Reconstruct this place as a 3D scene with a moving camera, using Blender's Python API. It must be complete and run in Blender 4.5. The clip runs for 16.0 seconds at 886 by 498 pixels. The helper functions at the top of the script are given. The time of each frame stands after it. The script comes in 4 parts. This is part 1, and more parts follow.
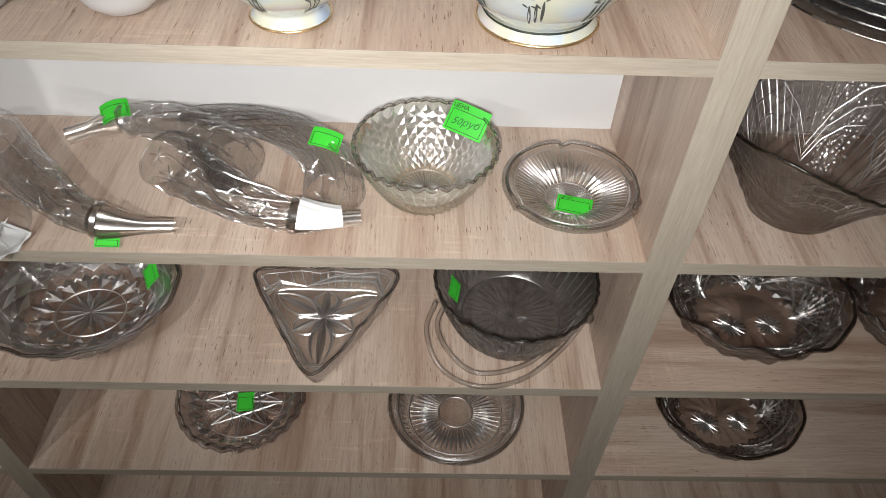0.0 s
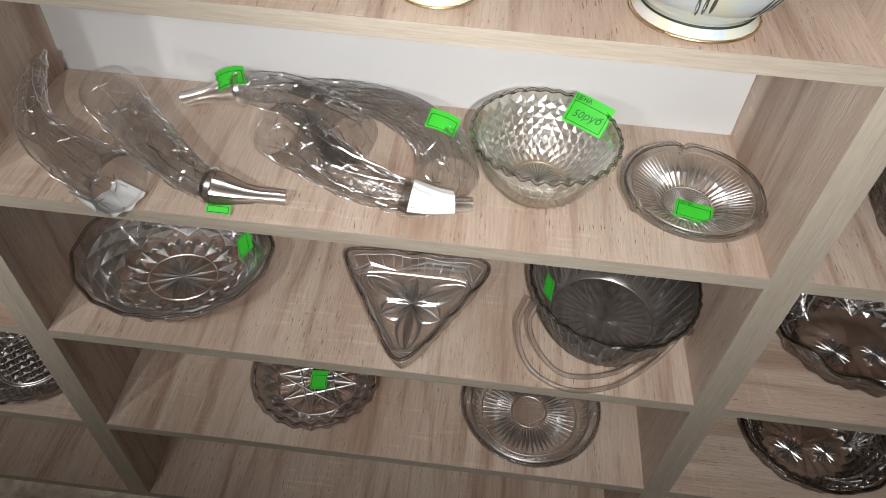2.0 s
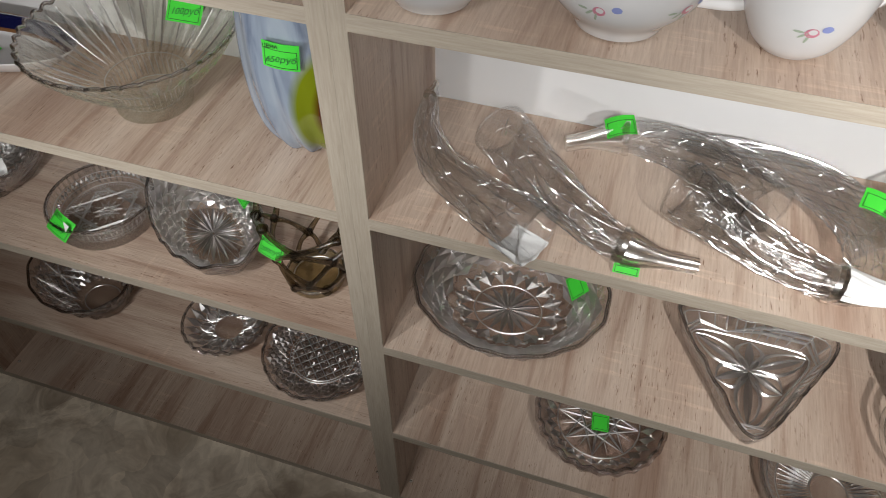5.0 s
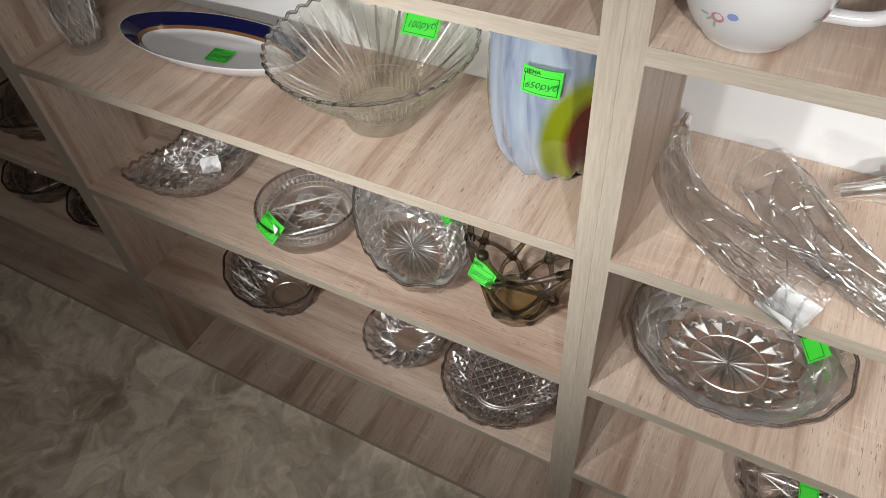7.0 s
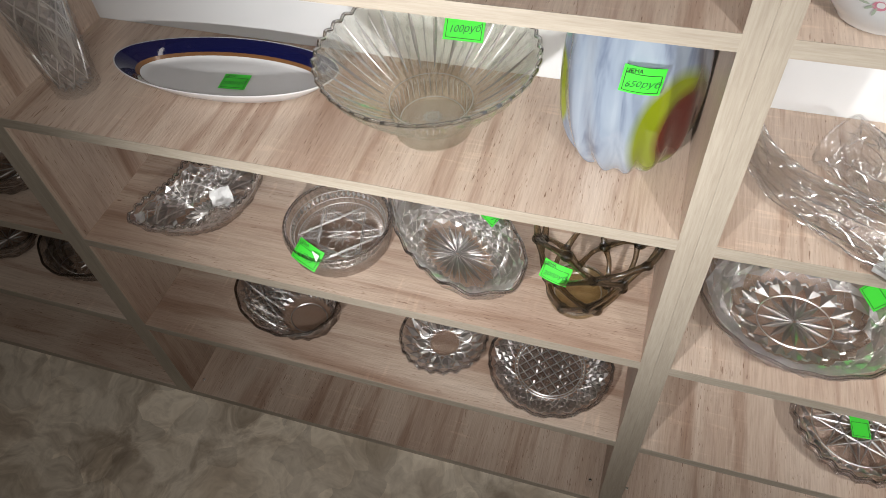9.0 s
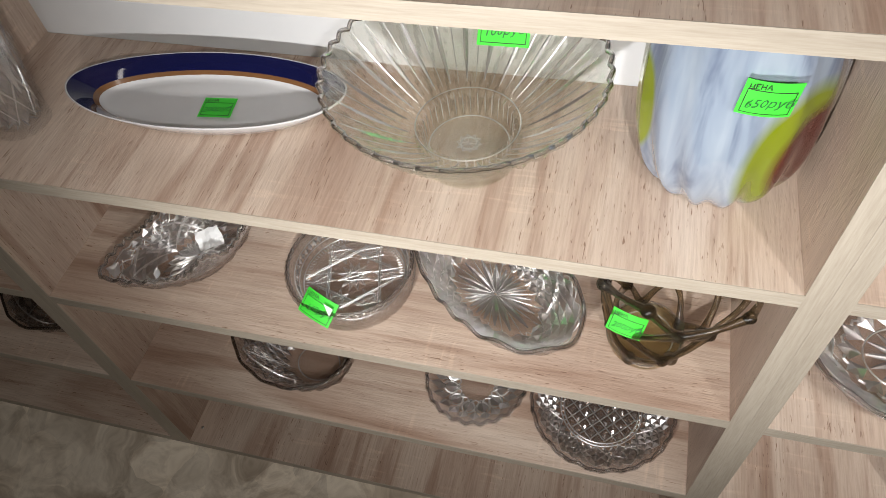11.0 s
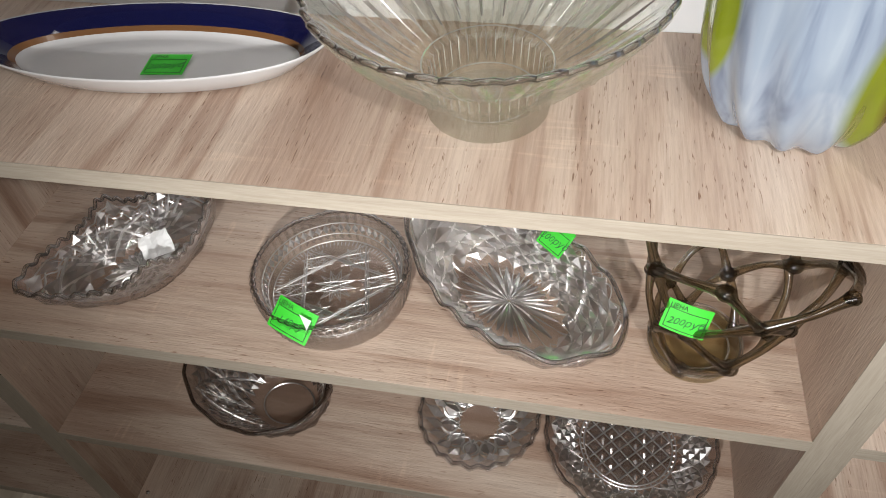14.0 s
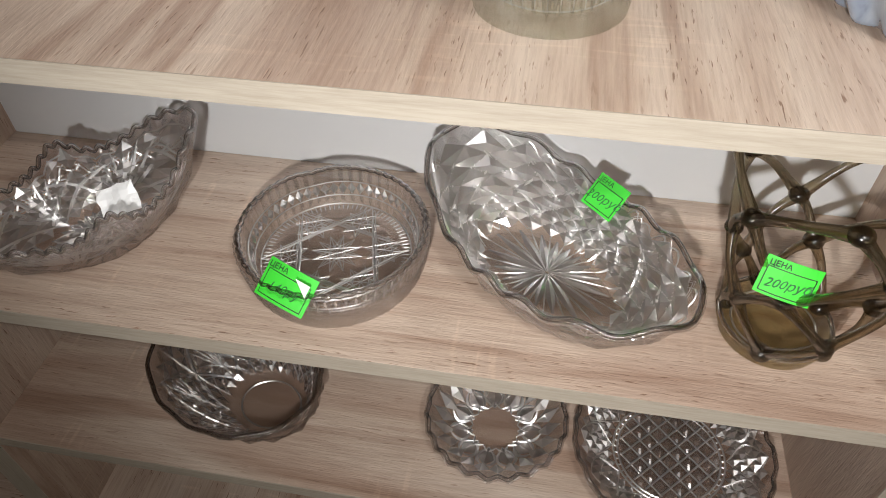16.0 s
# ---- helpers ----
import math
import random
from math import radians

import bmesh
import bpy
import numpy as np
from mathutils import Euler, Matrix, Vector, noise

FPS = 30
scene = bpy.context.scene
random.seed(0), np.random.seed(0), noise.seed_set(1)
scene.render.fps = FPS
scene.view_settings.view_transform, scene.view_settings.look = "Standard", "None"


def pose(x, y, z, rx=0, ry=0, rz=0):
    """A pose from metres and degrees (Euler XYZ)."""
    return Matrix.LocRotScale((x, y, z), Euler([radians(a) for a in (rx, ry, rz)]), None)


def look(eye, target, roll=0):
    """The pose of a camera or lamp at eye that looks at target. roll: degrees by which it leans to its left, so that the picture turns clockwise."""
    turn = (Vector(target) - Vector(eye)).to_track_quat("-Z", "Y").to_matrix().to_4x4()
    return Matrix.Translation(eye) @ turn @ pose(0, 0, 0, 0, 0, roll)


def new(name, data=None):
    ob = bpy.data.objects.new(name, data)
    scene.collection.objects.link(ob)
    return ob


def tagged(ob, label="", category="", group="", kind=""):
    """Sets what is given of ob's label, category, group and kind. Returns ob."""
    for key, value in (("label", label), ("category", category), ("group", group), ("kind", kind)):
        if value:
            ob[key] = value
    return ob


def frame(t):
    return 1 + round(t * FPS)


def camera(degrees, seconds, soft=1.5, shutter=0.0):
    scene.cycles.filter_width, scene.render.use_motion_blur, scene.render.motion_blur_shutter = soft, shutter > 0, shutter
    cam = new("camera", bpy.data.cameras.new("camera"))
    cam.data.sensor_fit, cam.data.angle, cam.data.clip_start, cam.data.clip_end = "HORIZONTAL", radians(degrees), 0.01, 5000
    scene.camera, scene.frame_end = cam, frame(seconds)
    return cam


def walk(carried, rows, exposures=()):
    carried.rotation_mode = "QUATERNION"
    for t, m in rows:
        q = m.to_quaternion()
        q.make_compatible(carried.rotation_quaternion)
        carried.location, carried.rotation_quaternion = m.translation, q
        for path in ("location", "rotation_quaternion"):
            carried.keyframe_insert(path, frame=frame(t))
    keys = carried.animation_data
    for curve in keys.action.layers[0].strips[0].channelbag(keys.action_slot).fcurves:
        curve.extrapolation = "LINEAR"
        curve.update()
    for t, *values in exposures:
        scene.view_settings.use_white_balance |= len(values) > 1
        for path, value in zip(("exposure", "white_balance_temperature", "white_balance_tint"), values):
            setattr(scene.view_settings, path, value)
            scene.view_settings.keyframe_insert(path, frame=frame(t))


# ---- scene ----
cam = camera(64.4, 16.0, soft=0.6, shutter=0.1)
PATH = [
    (0, (0.611, -0.504, 1.325), (0.662, 0.869, -0.128), 2.7),
    (0.5, (0.595, -0.498, 1.322), (0.608, 0.876, -0.131), 3.0),
    (1, (0.564, -0.494, 1.319), (0.519, 0.877, -0.136), 3.1),
    (1.5, (0.545, -0.498, 1.315), (0.479, 0.877, -0.136), 3.4),
    (2, (0.544, -0.494, 1.305), (0.466, 0.858, -0.166), 3.8),
    (2.5, (0.514, -0.496, 1.305), (0.421, 0.866, -0.157), 4.6),
    (3, (0.451, -0.489, 1.311), (0.35, 0.874, -0.149), 4.0),
    (3.5, (0.375, -0.487, 1.309), (0.247, 0.861, -0.163), 4.3),
    (4, (0.316, -0.495, 1.309), (0.153, 0.845, -0.168), 4.0),
    (4.5, (0.284, -0.499, 1.323), (0.066, 0.818, -0.166), 3.0),
    (5, (0.239, -0.482, 1.33), (-0.161, 0.78, -0.17), 0.1),
    (7.3, (0.089, -0.469, 1.323), (-0.623, 0.647, -0.176), -5.9),
    (7.5, (0.083, -0.465, 1.329), (-0.628, 0.637, -0.181), -6.3),
    (8, (0.048, -0.464, 1.332), (-0.615, 0.63, -0.205), -6.0),
    (8.5, (-0.034, -0.478, 1.334), (-0.582, 0.614, -0.249), -6.6),
    (9, (-0.101, -0.504, 1.348), (-0.559, 0.673, -0.203), -5.6),
    (9.5, (-0.14, -0.476, 1.348), (-0.591, 0.67, -0.228), -7.0),
    (10, (-0.187, -0.425, 1.319), (-0.62, 0.714, -0.267), -7.3),
    (12.5, (-0.222, -0.337, 1.22), (-0.625, 0.787, -0.384), -8.6),
    (13, (-0.243, -0.338, 1.182), (-0.628, 0.841, -0.388), -7.7),
    (13.5, (-0.258, -0.335, 1.148), (-0.616, 0.912, -0.374), -6.4),
    (14, (-0.27, -0.335, 1.112), (-0.599, 0.966, -0.372), -4.6),
    (14.5, (-0.287, -0.332, 1.078), (-0.572, 1.036, -0.353), -2.7),
    (15, (-0.299, -0.317, 1.046), (-0.567, 1.045, -0.394), -1.7),
    (15.5, (-0.318, -0.309, 1.017), (-0.576, 1.037, -0.44), -1.4),
    (16, (-0.329, -0.306, 0.982), (-0.588, 1.068, -0.448), -1.0),
]
walk(cam, [(t, look(eye, target, roll)) for t, eye, target, roll in PATH],
     exposures=[(0, -0.05), (2.5, -0.1), (4, -0.12), (5, 0.0), (7.5, 0.70), (8.5, 0.76), (10, 1.04), (12.5, 0.82), (16, 0.86)])

# ---- world and light ----
world = bpy.data.worlds.new("world")
scene.world = world
world.use_nodes = True
world.node_tree.nodes["Background"].inputs[0].default_value = (0.9, 0.93, 1.0, 1)
world.node_tree.nodes["Background"].inputs[1].default_value = 0.022


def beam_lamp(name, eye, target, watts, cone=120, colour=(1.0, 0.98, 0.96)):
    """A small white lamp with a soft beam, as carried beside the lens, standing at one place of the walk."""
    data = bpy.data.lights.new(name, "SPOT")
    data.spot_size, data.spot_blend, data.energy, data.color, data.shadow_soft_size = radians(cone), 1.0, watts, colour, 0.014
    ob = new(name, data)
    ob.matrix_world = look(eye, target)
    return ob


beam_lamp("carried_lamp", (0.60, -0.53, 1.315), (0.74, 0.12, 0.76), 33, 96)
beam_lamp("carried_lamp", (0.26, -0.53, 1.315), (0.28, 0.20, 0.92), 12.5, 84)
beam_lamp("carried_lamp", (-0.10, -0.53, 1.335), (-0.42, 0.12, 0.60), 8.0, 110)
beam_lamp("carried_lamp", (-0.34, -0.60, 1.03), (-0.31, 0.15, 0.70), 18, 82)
# Weak fill added under the ceiling for ambience; it stands for no visible fixture.
data = bpy.data.lights.new("ambient_fill_light", "AREA")
data.shape, data.size, data.size_y, data.energy, data.color = "RECTANGLE", 1.2, 0.3, 3.2, (1.0, 0.93, 0.86)
new("ambient_fill_light", data).matrix_world = look((0.1, -1.2, 2.58), (0.1, -1.2, 0.0))


# ---- materials ----
def material(name):
    mat = bpy.data.materials.new(name)
    mat.use_nodes = True
    nt = mat.node_tree
    nt.nodes.clear()
    out = nt.nodes.new("ShaderNodeOutputMaterial")
    return mat, nt, out


def node(nt, kind, **sets):
    n = nt.nodes.new(kind)
    for key, value in sets.items():
        n.inputs[key.replace("_", " ")].default_value = value
    return n


def principled(nt, out, colour=(0.5, 0.5, 0.5), rough=0.5, metal=0.0):
    b = nt.nodes.new("ShaderNodeBsdfPrincipled")
    b.inputs["Base Color"].default_value = (*colour, 1)
    b.inputs["Roughness"].default_value = rough
    b.inputs["Metallic"].default_value = metal
    nt.links.new(b.outputs[0], out.inputs[0])
    return b


def ramp(nt, fac, stops):
    r = nt.nodes.new("ShaderNodeValToRGB")
    el = r.color_ramp.elements
    while len(el) < len(stops):
        el.new(0.5)
    for e, (p, c) in zip(el, stops):
        e.position, e.color = p, (*c, 1) if len(c) == 3 else c
    nt.links.new(fac, r.inputs[0])
    return r.outputs[0]


def mixed(nt, fac, a, b, blend="MIX"):
    m = nt.nodes.new("ShaderNodeMix")
    m.data_type, m.blend_type = "RGBA", blend
    for sock, value in ((m.inputs[0], fac), (m.inputs[6], a), (m.inputs[7], b)):
        if isinstance(value, (int, float)):
            sock.default_value = value
        elif isinstance(value, tuple):
            sock.default_value = (*value, 1)
        else:
            nt.links.new(value, sock)
    return m.outputs[2]


def coords(nt, scale, spread=7.0):
    """Object coordinates, shifted at random from piece to piece, then scaled."""
    tex = nt.nodes.new("ShaderNodeTexCoord")
    info = nt.nodes.new("ShaderNodeObjectInfo")
    mul = nt.nodes.new("ShaderNodeMath")
    mul.operation = "MULTIPLY"
    mul.inputs[1].default_value = spread
    nt.links.new(info.outputs["Random"], mul.inputs[0])
    add = nt.nodes.new("ShaderNodeVectorMath")
    add.operation = "ADD"
    nt.links.new(tex.outputs["Object"], add.inputs[0])
    nt.links.new(mul.outputs[0], add.inputs[1])
    sc = nt.nodes.new("ShaderNodeVectorMath")
    sc.operation = "MULTIPLY"
    sc.inputs[1].default_value = scale
    nt.links.new(add.outputs[0], sc.inputs[0])
    return sc.outputs[0]


def noise_tex(nt, vec, scale, detail=4.0, rough=0.55, distort=0.0):
    n = node(nt, "ShaderNodeTexNoise", Scale=scale, Detail=detail, Roughness=rough, Distortion=distort)
    nt.links.new(vec, n.inputs["Vector"])
    return n.outputs["Fac"]


def bumped(nt, b, height, strength, distance=0.001):
    n = node(nt, "ShaderNodeBump", Strength=strength, Distance=distance)
    nt.links.new(height, n.inputs["Height"])
    nt.links.new(n.outputs[0], b.inputs["Normal"])


def oak_laminate(name, axis):
    """Pale oak laminate: broad cathedral bands, fine fibres, short dark pores and faint saw marks; the grain runs along the axis."""
    mat, nt, out = material(name)
    b = principled(nt, out, rough=0.42)
    along = {"x": (0.14, 1, 1), "y": (1, 0.14, 1), "z": (1, 1, 0.12)}[axis]
    thin = {"x": (0.05, 1, 1), "y": (1, 0.05, 1), "z": (1, 1, 0.05)}[axis]
    cross = {"x": (1, 0.12, 0.12), "y": (0.12, 1, 0.12), "z": (0.12, 0.12, 1)}[axis]
    wide = noise_tex(nt, coords(nt, along), 6.5, 3.0, 0.5, 0.9)
    streak = noise_tex(nt, coords(nt, tuple(v * 0.45 if v < 1 else 1 for v in along)), 42.0, 3.0, 0.55, 0.4)
    fibre = noise_tex(nt, coords(nt, thin), 420.0, 3.0, 0.6)
    pore = noise_tex(nt, coords(nt, tuple(max(v, 0.11) for v in thin)), 560.0, 2.0, 0.5, 0.3)
    saw = noise_tex(nt, coords(nt, cross), 150.0, 2.0, 0.5)
    c = ramp(nt, wide, ((0.30, (0.360, 0.258, 0.200)), (0.44, (0.470, 0.372, 0.300)), (0.57, (0.530, 0.440, 0.366)), (0.70, (0.420, 0.315, 0.248))))
    c2 = ramp(nt, streak, ((0.33, (0.70, 0.60, 0.55)), (0.45, (0.98, 0.95, 0.93)), (0.66, (1.08, 1.08, 1.08))))
    c = mixed(nt, 0.9, c, c2, "MULTIPLY")
    c = mixed(nt, 0.65, c, ramp(nt, fibre, ((0.32, (0.78, 0.74, 0.72)), (0.60, (1.08, 1.08, 1.08)))), "MULTIPLY")
    pm = ramp(nt, pore, ((0.29, (0.46, 0.37, 0.31)), (0.36, (1, 1, 1))))
    patch = ramp(nt, noise_tex(nt, coords(nt, along), 17.0, 2.0, 0.5, 0.6), ((0.40, (0.1,) * 3), (0.56, (1.0,) * 3)))
    c = mixed(nt, patch, c, mixed(nt, 1.0, c, pm, "MULTIPLY"))
    scuff = ramp(nt, noise_tex(nt, coords(nt, (1, 1, 1)), 9.0, 2.0), ((0.50, (0.0,) * 3), (0.62, (0.9,) * 3)))
    c = mixed(nt, scuff, c, mixed(nt, 1.0, c, ramp(nt, saw, ((0.56, (1, 1, 1)), (0.70, (1.20, 1.19, 1.17)))), "MULTIPLY"))
    nt.links.new(c, b.inputs["Base Color"])
    bumped(nt, b, pore, 0.6, 0.0009)
    return mat


def edge_band_material(name, axis):
    mat, nt, out = material(name)
    b = principled(nt, out, rough=0.5)
    thin = {"x": (0.06, 1, 1), "z": (1, 1, 0.06)}[axis]
    f = noise_tex(nt, coords(nt, thin), 500.0, 4.0, 0.65)
    w = noise_tex(nt, coords(nt, thin), 60.0, 3.0)
    c = ramp(nt, f, ((0.3, (0.335, 0.290, 0.232)), (0.62, (0.410, 0.364, 0.300))))
    c = mixed(nt, 0.5, c, ramp(nt, w, ((0.35, (0.82, 0.80, 0.78)), (0.65, (1.05, 1.05, 1.05)))), "MULTIPLY")
    nt.links.new(c, b.inputs["Base Color"])
    bumped(nt, b, f, 0.2, 0.0004)
    return mat


def painted(name, colour, rough=0.5, vary=0.05, scale=9.0, bump=0.05):
    mat, nt, out = material(name)
    b = principled(nt, out, colour, rough)
    f = noise_tex(nt, coords(nt, (1, 1, 1)), scale, 5.0, 0.6)
    lo = tuple(v * (1 - 2 * vary) for v in colour)
    nt.links.new(ramp(nt, f, ((0.3, lo), (0.65, colour))), b.inputs["Base Color"])
    g = noise_tex(nt, coords(nt, (1, 1, 1)), scale * 45, 2.0)
    bumped(nt, b, g, bump, 0.0005)
    return mat


def cut_glass(name, tint, bend=0.4, satin=0.07, ior=1.5, slant=0.5, relief=0.0, scale=160.0):
    """Pressed glass: light passes straight or refracted, worn facets shine softly, and the surface mirrors more at a slant."""
    mat, nt, out = material(name)
    t = node(nt, "ShaderNodeBsdfTransparent", Color=(*tint, 1))
    g = node(nt, "ShaderNodeBsdfGlass", Color=(*tint, 1), Roughness=0.0, IOR=ior)
    s = node(nt, "ShaderNodeBsdfGlossy", Color=(0.95, 0.95, 0.95, 1), Roughness=0.02)
    d = node(nt, "ShaderNodeBsdfGlossy", Color=(0.9, 0.9, 0.9, 1), Roughness=0.22)
    if relief:
        vec = coords(nt, (1, 1, 1))
        v = node(nt, "ShaderNodeTexVoronoi", Scale=scale)
        nt.links.new(vec, v.inputs["Vector"])
        n = node(nt, "ShaderNodeBump", Strength=relief, Distance=0.003)
        nt.links.new(v.outputs["Distance"], n.inputs["Height"])
        nt.links.new(n.outputs[0], d.inputs["Normal"])
    last = t
    face = node(nt, "ShaderNodeLayerWeight", Blend=0.5)
    fac = ramp(nt, face.outputs["Facing"], ((0.0, (0.02,) * 3), (0.6, (0.04,) * 3), (0.85, (0.16,) * 3), (1.0, (slant,) * 3)))
    for weight, shader in ((bend, g), (satin, d), (fac, s)):
        m = nt.nodes.new("ShaderNodeMixShader")
        if isinstance(weight, float):
            m.inputs[0].default_value = weight
        else:
            nt.links.new(weight, m.inputs[0])
        nt.links.new(last.outputs[0], m.inputs[1])
        nt.links.new(shader.outputs[0], m.inputs[2])
        last = m
    nt.links.new(last.outputs[0], out.inputs[0])
    return mat


def mitre_cut(name, colour, shine=0.16, clear=0.15, rough=0.07):
    """The polished sides of a groove cut into glass: thick, so they refract and tint, with sharp glints."""
    mat, nt, out = material(name)
    last = node(nt, "ShaderNodeBsdfTransparent", Color=(*colour, 1))
    g = node(nt, "ShaderNodeBsdfGlass", Color=(*colour, 1), Roughness=0.0, IOR=1.55)
    s = node(nt, "ShaderNodeBsdfGlossy", Color=(1, 1, 1, 1), Roughness=rough)
    for weight, shader in ((1 - clear, g), (shine, s)):
        m = nt.nodes.new("ShaderNodeMixShader")
        m.inputs[0].default_value = weight
        nt.links.new(last.outputs[0], m.inputs[1])
        nt.links.new(shader.outputs[0], m.inputs[2])
        last = m
    nt.links.new(last.outputs[0], out.inputs[0])
    return mat


def porcelain(name, colour, rough=0.12, lustre=False):
    mat, nt, out = material(name)
    b = principled(nt, out, colour, rough)
    b.inputs["Coat Weight"].default_value = 0.4
    vec = coords(nt, (1, 1, 1))
    if lustre:
        f = noise_tex(nt, vec, 16.0, 2.0, 0.5, 0.8)
        c = ramp(nt, f, ((0.30, (0.32, 0.39, 0.50)), (0.43, (0.44, 0.49, 0.52)), (0.56, (0.50, 0.50, 0.39)), (0.72, (0.46, 0.42, 0.44))))
        nt.links.new(c, b.inputs["Base Color"])
    else:
        f = noise_tex(nt, vec, 22.0, 3.0)
        c = ramp(nt, f, ((0.3, tuple(v * 0.94 for v in colour)), (0.7, colour)))
        nt.links.new(c, b.inputs["Base Color"])
    return mat


def stone_floor(name):
    """Stone-patterned vinyl: grey-brown ground with angular pale and dark flakes."""
    mat, nt, out = material(name)
    b = principled(nt, out, rough=0.35)
    vec = coords(nt, (1, 1, 1), 0.0)
    warp = node(nt, "ShaderNodeTexNoise", Scale=6.0, Detail=2.0)
    nt.links.new(vec, warp.inputs["Vector"])
    add = nt.nodes.new("ShaderNodeVectorMath")
    add.operation = "MULTIPLY_ADD"
    add.inputs[1].default_value = (0.20, 0.20, 0.20)
    nt.links.new(warp.outputs["Color"], add.inputs[0])
    nt.links.new(vec, add.inputs[2])
    v = node(nt, "ShaderNodeTexVoronoi", Scale=13.0)
    nt.links.new(add.outputs[0], v.inputs["Vector"])
    sep = nt.nodes.new("ShaderNodeSeparateColor")
    nt.links.new(v.outputs["Color"], sep.inputs[0])
    big = noise_tex(nt, add.outputs[0], 4.5, 5.0, 0.65, 0.6)
    c = ramp(nt, big, ((0.28, (0.220, 0.180, 0.140)), (0.42, (0.430, 0.365, 0.290)), (0.53, (0.720, 0.655, 0.555)), (0.64, (0.520, 0.450, 0.360)), (0.78, (0.340, 0.280, 0.215))))
    flake = ramp(nt, sep.outputs[0], ((0.0, (0.74, 0.72, 0.69)), (0.45, (1.1, 1.09, 1.07)), (0.8, (1.32, 1.31, 1.28)), (1.0, (1.6, 1.58, 1.54))))
    c = mixed(nt, 0.45, c, flake, "MULTIPLY")
    vein = noise_tex(nt, add.outputs[0], 22.0, 6.0, 0.7, 1.5)
    c = mixed(nt, 0.35, c, ramp(nt, vein, ((0.36, (0.66, 0.62, 0.57)), (0.55, (1.08, 1.07, 1.05)))), "MULTIPLY")
    nt.links.new(c, b.inputs["Base Color"])
    bumped(nt, b, vein, 0.15, 0.001)
    return mat


def opal_vase_material(name):
    """Milky opal glass with two lime drops, the larger round a dark red core."""
    mat, nt, out = material(name)
    b = principled(nt, out, (0.7, 0.75, 0.82), 0.06)
    b.inputs["Coat Weight"].default_value = 0.6
    tex = nt.nodes.new("ShaderNodeTexCoord")

    def drop(centre, size, lo, hi):
        sub = nt.nodes.new("ShaderNodeVectorMath")
        sub.operation = "SUBTRACT"
        sub.inputs[1].default_value = centre
        nt.links.new(tex.outputs["Object"], sub.inputs[0])
        div = nt.nodes.new("ShaderNodeVectorMath")
        div.operation = "DIVIDE"
        div.inputs[1].default_value = size
        nt.links.new(sub.outputs[0], div.inputs[0])
        ln = nt.nodes.new("ShaderNodeVectorMath")
        ln.operation = "LENGTH"
        nt.links.new(div.outputs[0], ln.inputs[0])
        return ramp(nt, ln.outputs["Value"], ((lo, (1, 1, 1)), (hi, (0, 0, 0))))

    vec = coords(nt, (1, 1, 0.12), 0.0)
    streak = noise_tex(nt, vec, 55.0, 3.0, 0.5, 0.5)
    c = ramp(nt, streak, ((0.32, (0.13, 0.16, 0.23)), (0.47, (0.24, 0.29, 0.365)), (0.68, (0.32, 0.375, 0.44))))
    lime = drop((0.052, -0.056, 0.070), (0.050, 0.060, 0.086), 0.80, 1.0)
    c = mixed(nt, lime, c, (0.17, 0.21, 0.008))
    red = drop((0.062, -0.050, 0.072), (0.036, 0.046, 0.062), 0.74, 1.0)
    c = mixed(nt, red, c, (0.075, 0.008, 0.005))
    lime2 = drop((-0.078, -0.020, 0.088), (0.024, 0.04, 0.060), 0.80, 0.95)
    c = mixed(nt, lime2, c, (0.19, 0.24, 0.012))
    nt.links.new(c, b.inputs["Base Color"])
    b.inputs["Subsurface Weight"].default_value = 0.0
    b.inputs["Transmission Weight"].default_value = 0.12
    return mat


def metal(name, colour, rough):
    mat, nt, out = material(name)
    b = principled(nt, out, colour, rough, 1.0)
    f = noise_tex(nt, coords(nt, (1, 1, 1)), 90.0, 3.0)
    nt.links.new(ramp(nt, f, ((0.3, (rough * 0.7,) * 3), (0.7, (min(1, rough * 1.5),) * 3))), b.inputs["Roughness"])
    return mat


OAK = {a: oak_laminate("oak_laminate_" + a, a) for a in "xyz"}
BAND_X, BAND_Z = edge_band_material("edge_band_long", "x"), edge_band_material("edge_band_upright", "z")
WHITE_BOARD = painted("white_hardboard", (0.63, 0.635, 0.64), 0.45, 0.02, 5.0)
WALL = painted("wall_paint", (0.42, 0.40, 0.37), 0.7, 0.05, 3.0, 0.2)
CEILING = painted("ceiling_paint", (0.78, 0.77, 0.75), 0.8, 0.03, 3.0, 0.2)
FLOOR = stone_floor("stone_vinyl")
CLEAR = cut_glass("clear_glass", (0.98, 0.98, 0.975), 0.40, 0.02)
CUT = cut_glass("cut_crystal", (0.966, 0.958, 0.955), 0.36, 0.035, 1.55, 0.45, 0.4, 230.0)
GREENISH = cut_glass("greenish_glass", (0.982, 0.986, 0.958), 0.22, 0.025)
TINTED = cut_glass("tinted_crystal", (0.925, 0.902, 0.895), 0.38, 0.03, 1.55, 0.45, 0.4, 230.0)
SMOKE = cut_glass("smoke_glass", (0.86, 0.835, 0.82), 0.36, 0.03, 1.5, 0.45, 0.4, 160.0)
GREY = cut_glass("grey_glass", (0.76, 0.78, 0.80), 0.36, 0.04)
OLIVE = cut_glass("olive_smoke_glass", (0.64, 0.58, 0.47), 0.55, 0.03)
AMBER = cut_glass("amber_smoke_glass", (0.87, 0.84, 0.71), 0.30, 0.03)
RIM = cut_glass("glass_rim", (0.80, 0.785, 0.775), 0.85, 0.03)
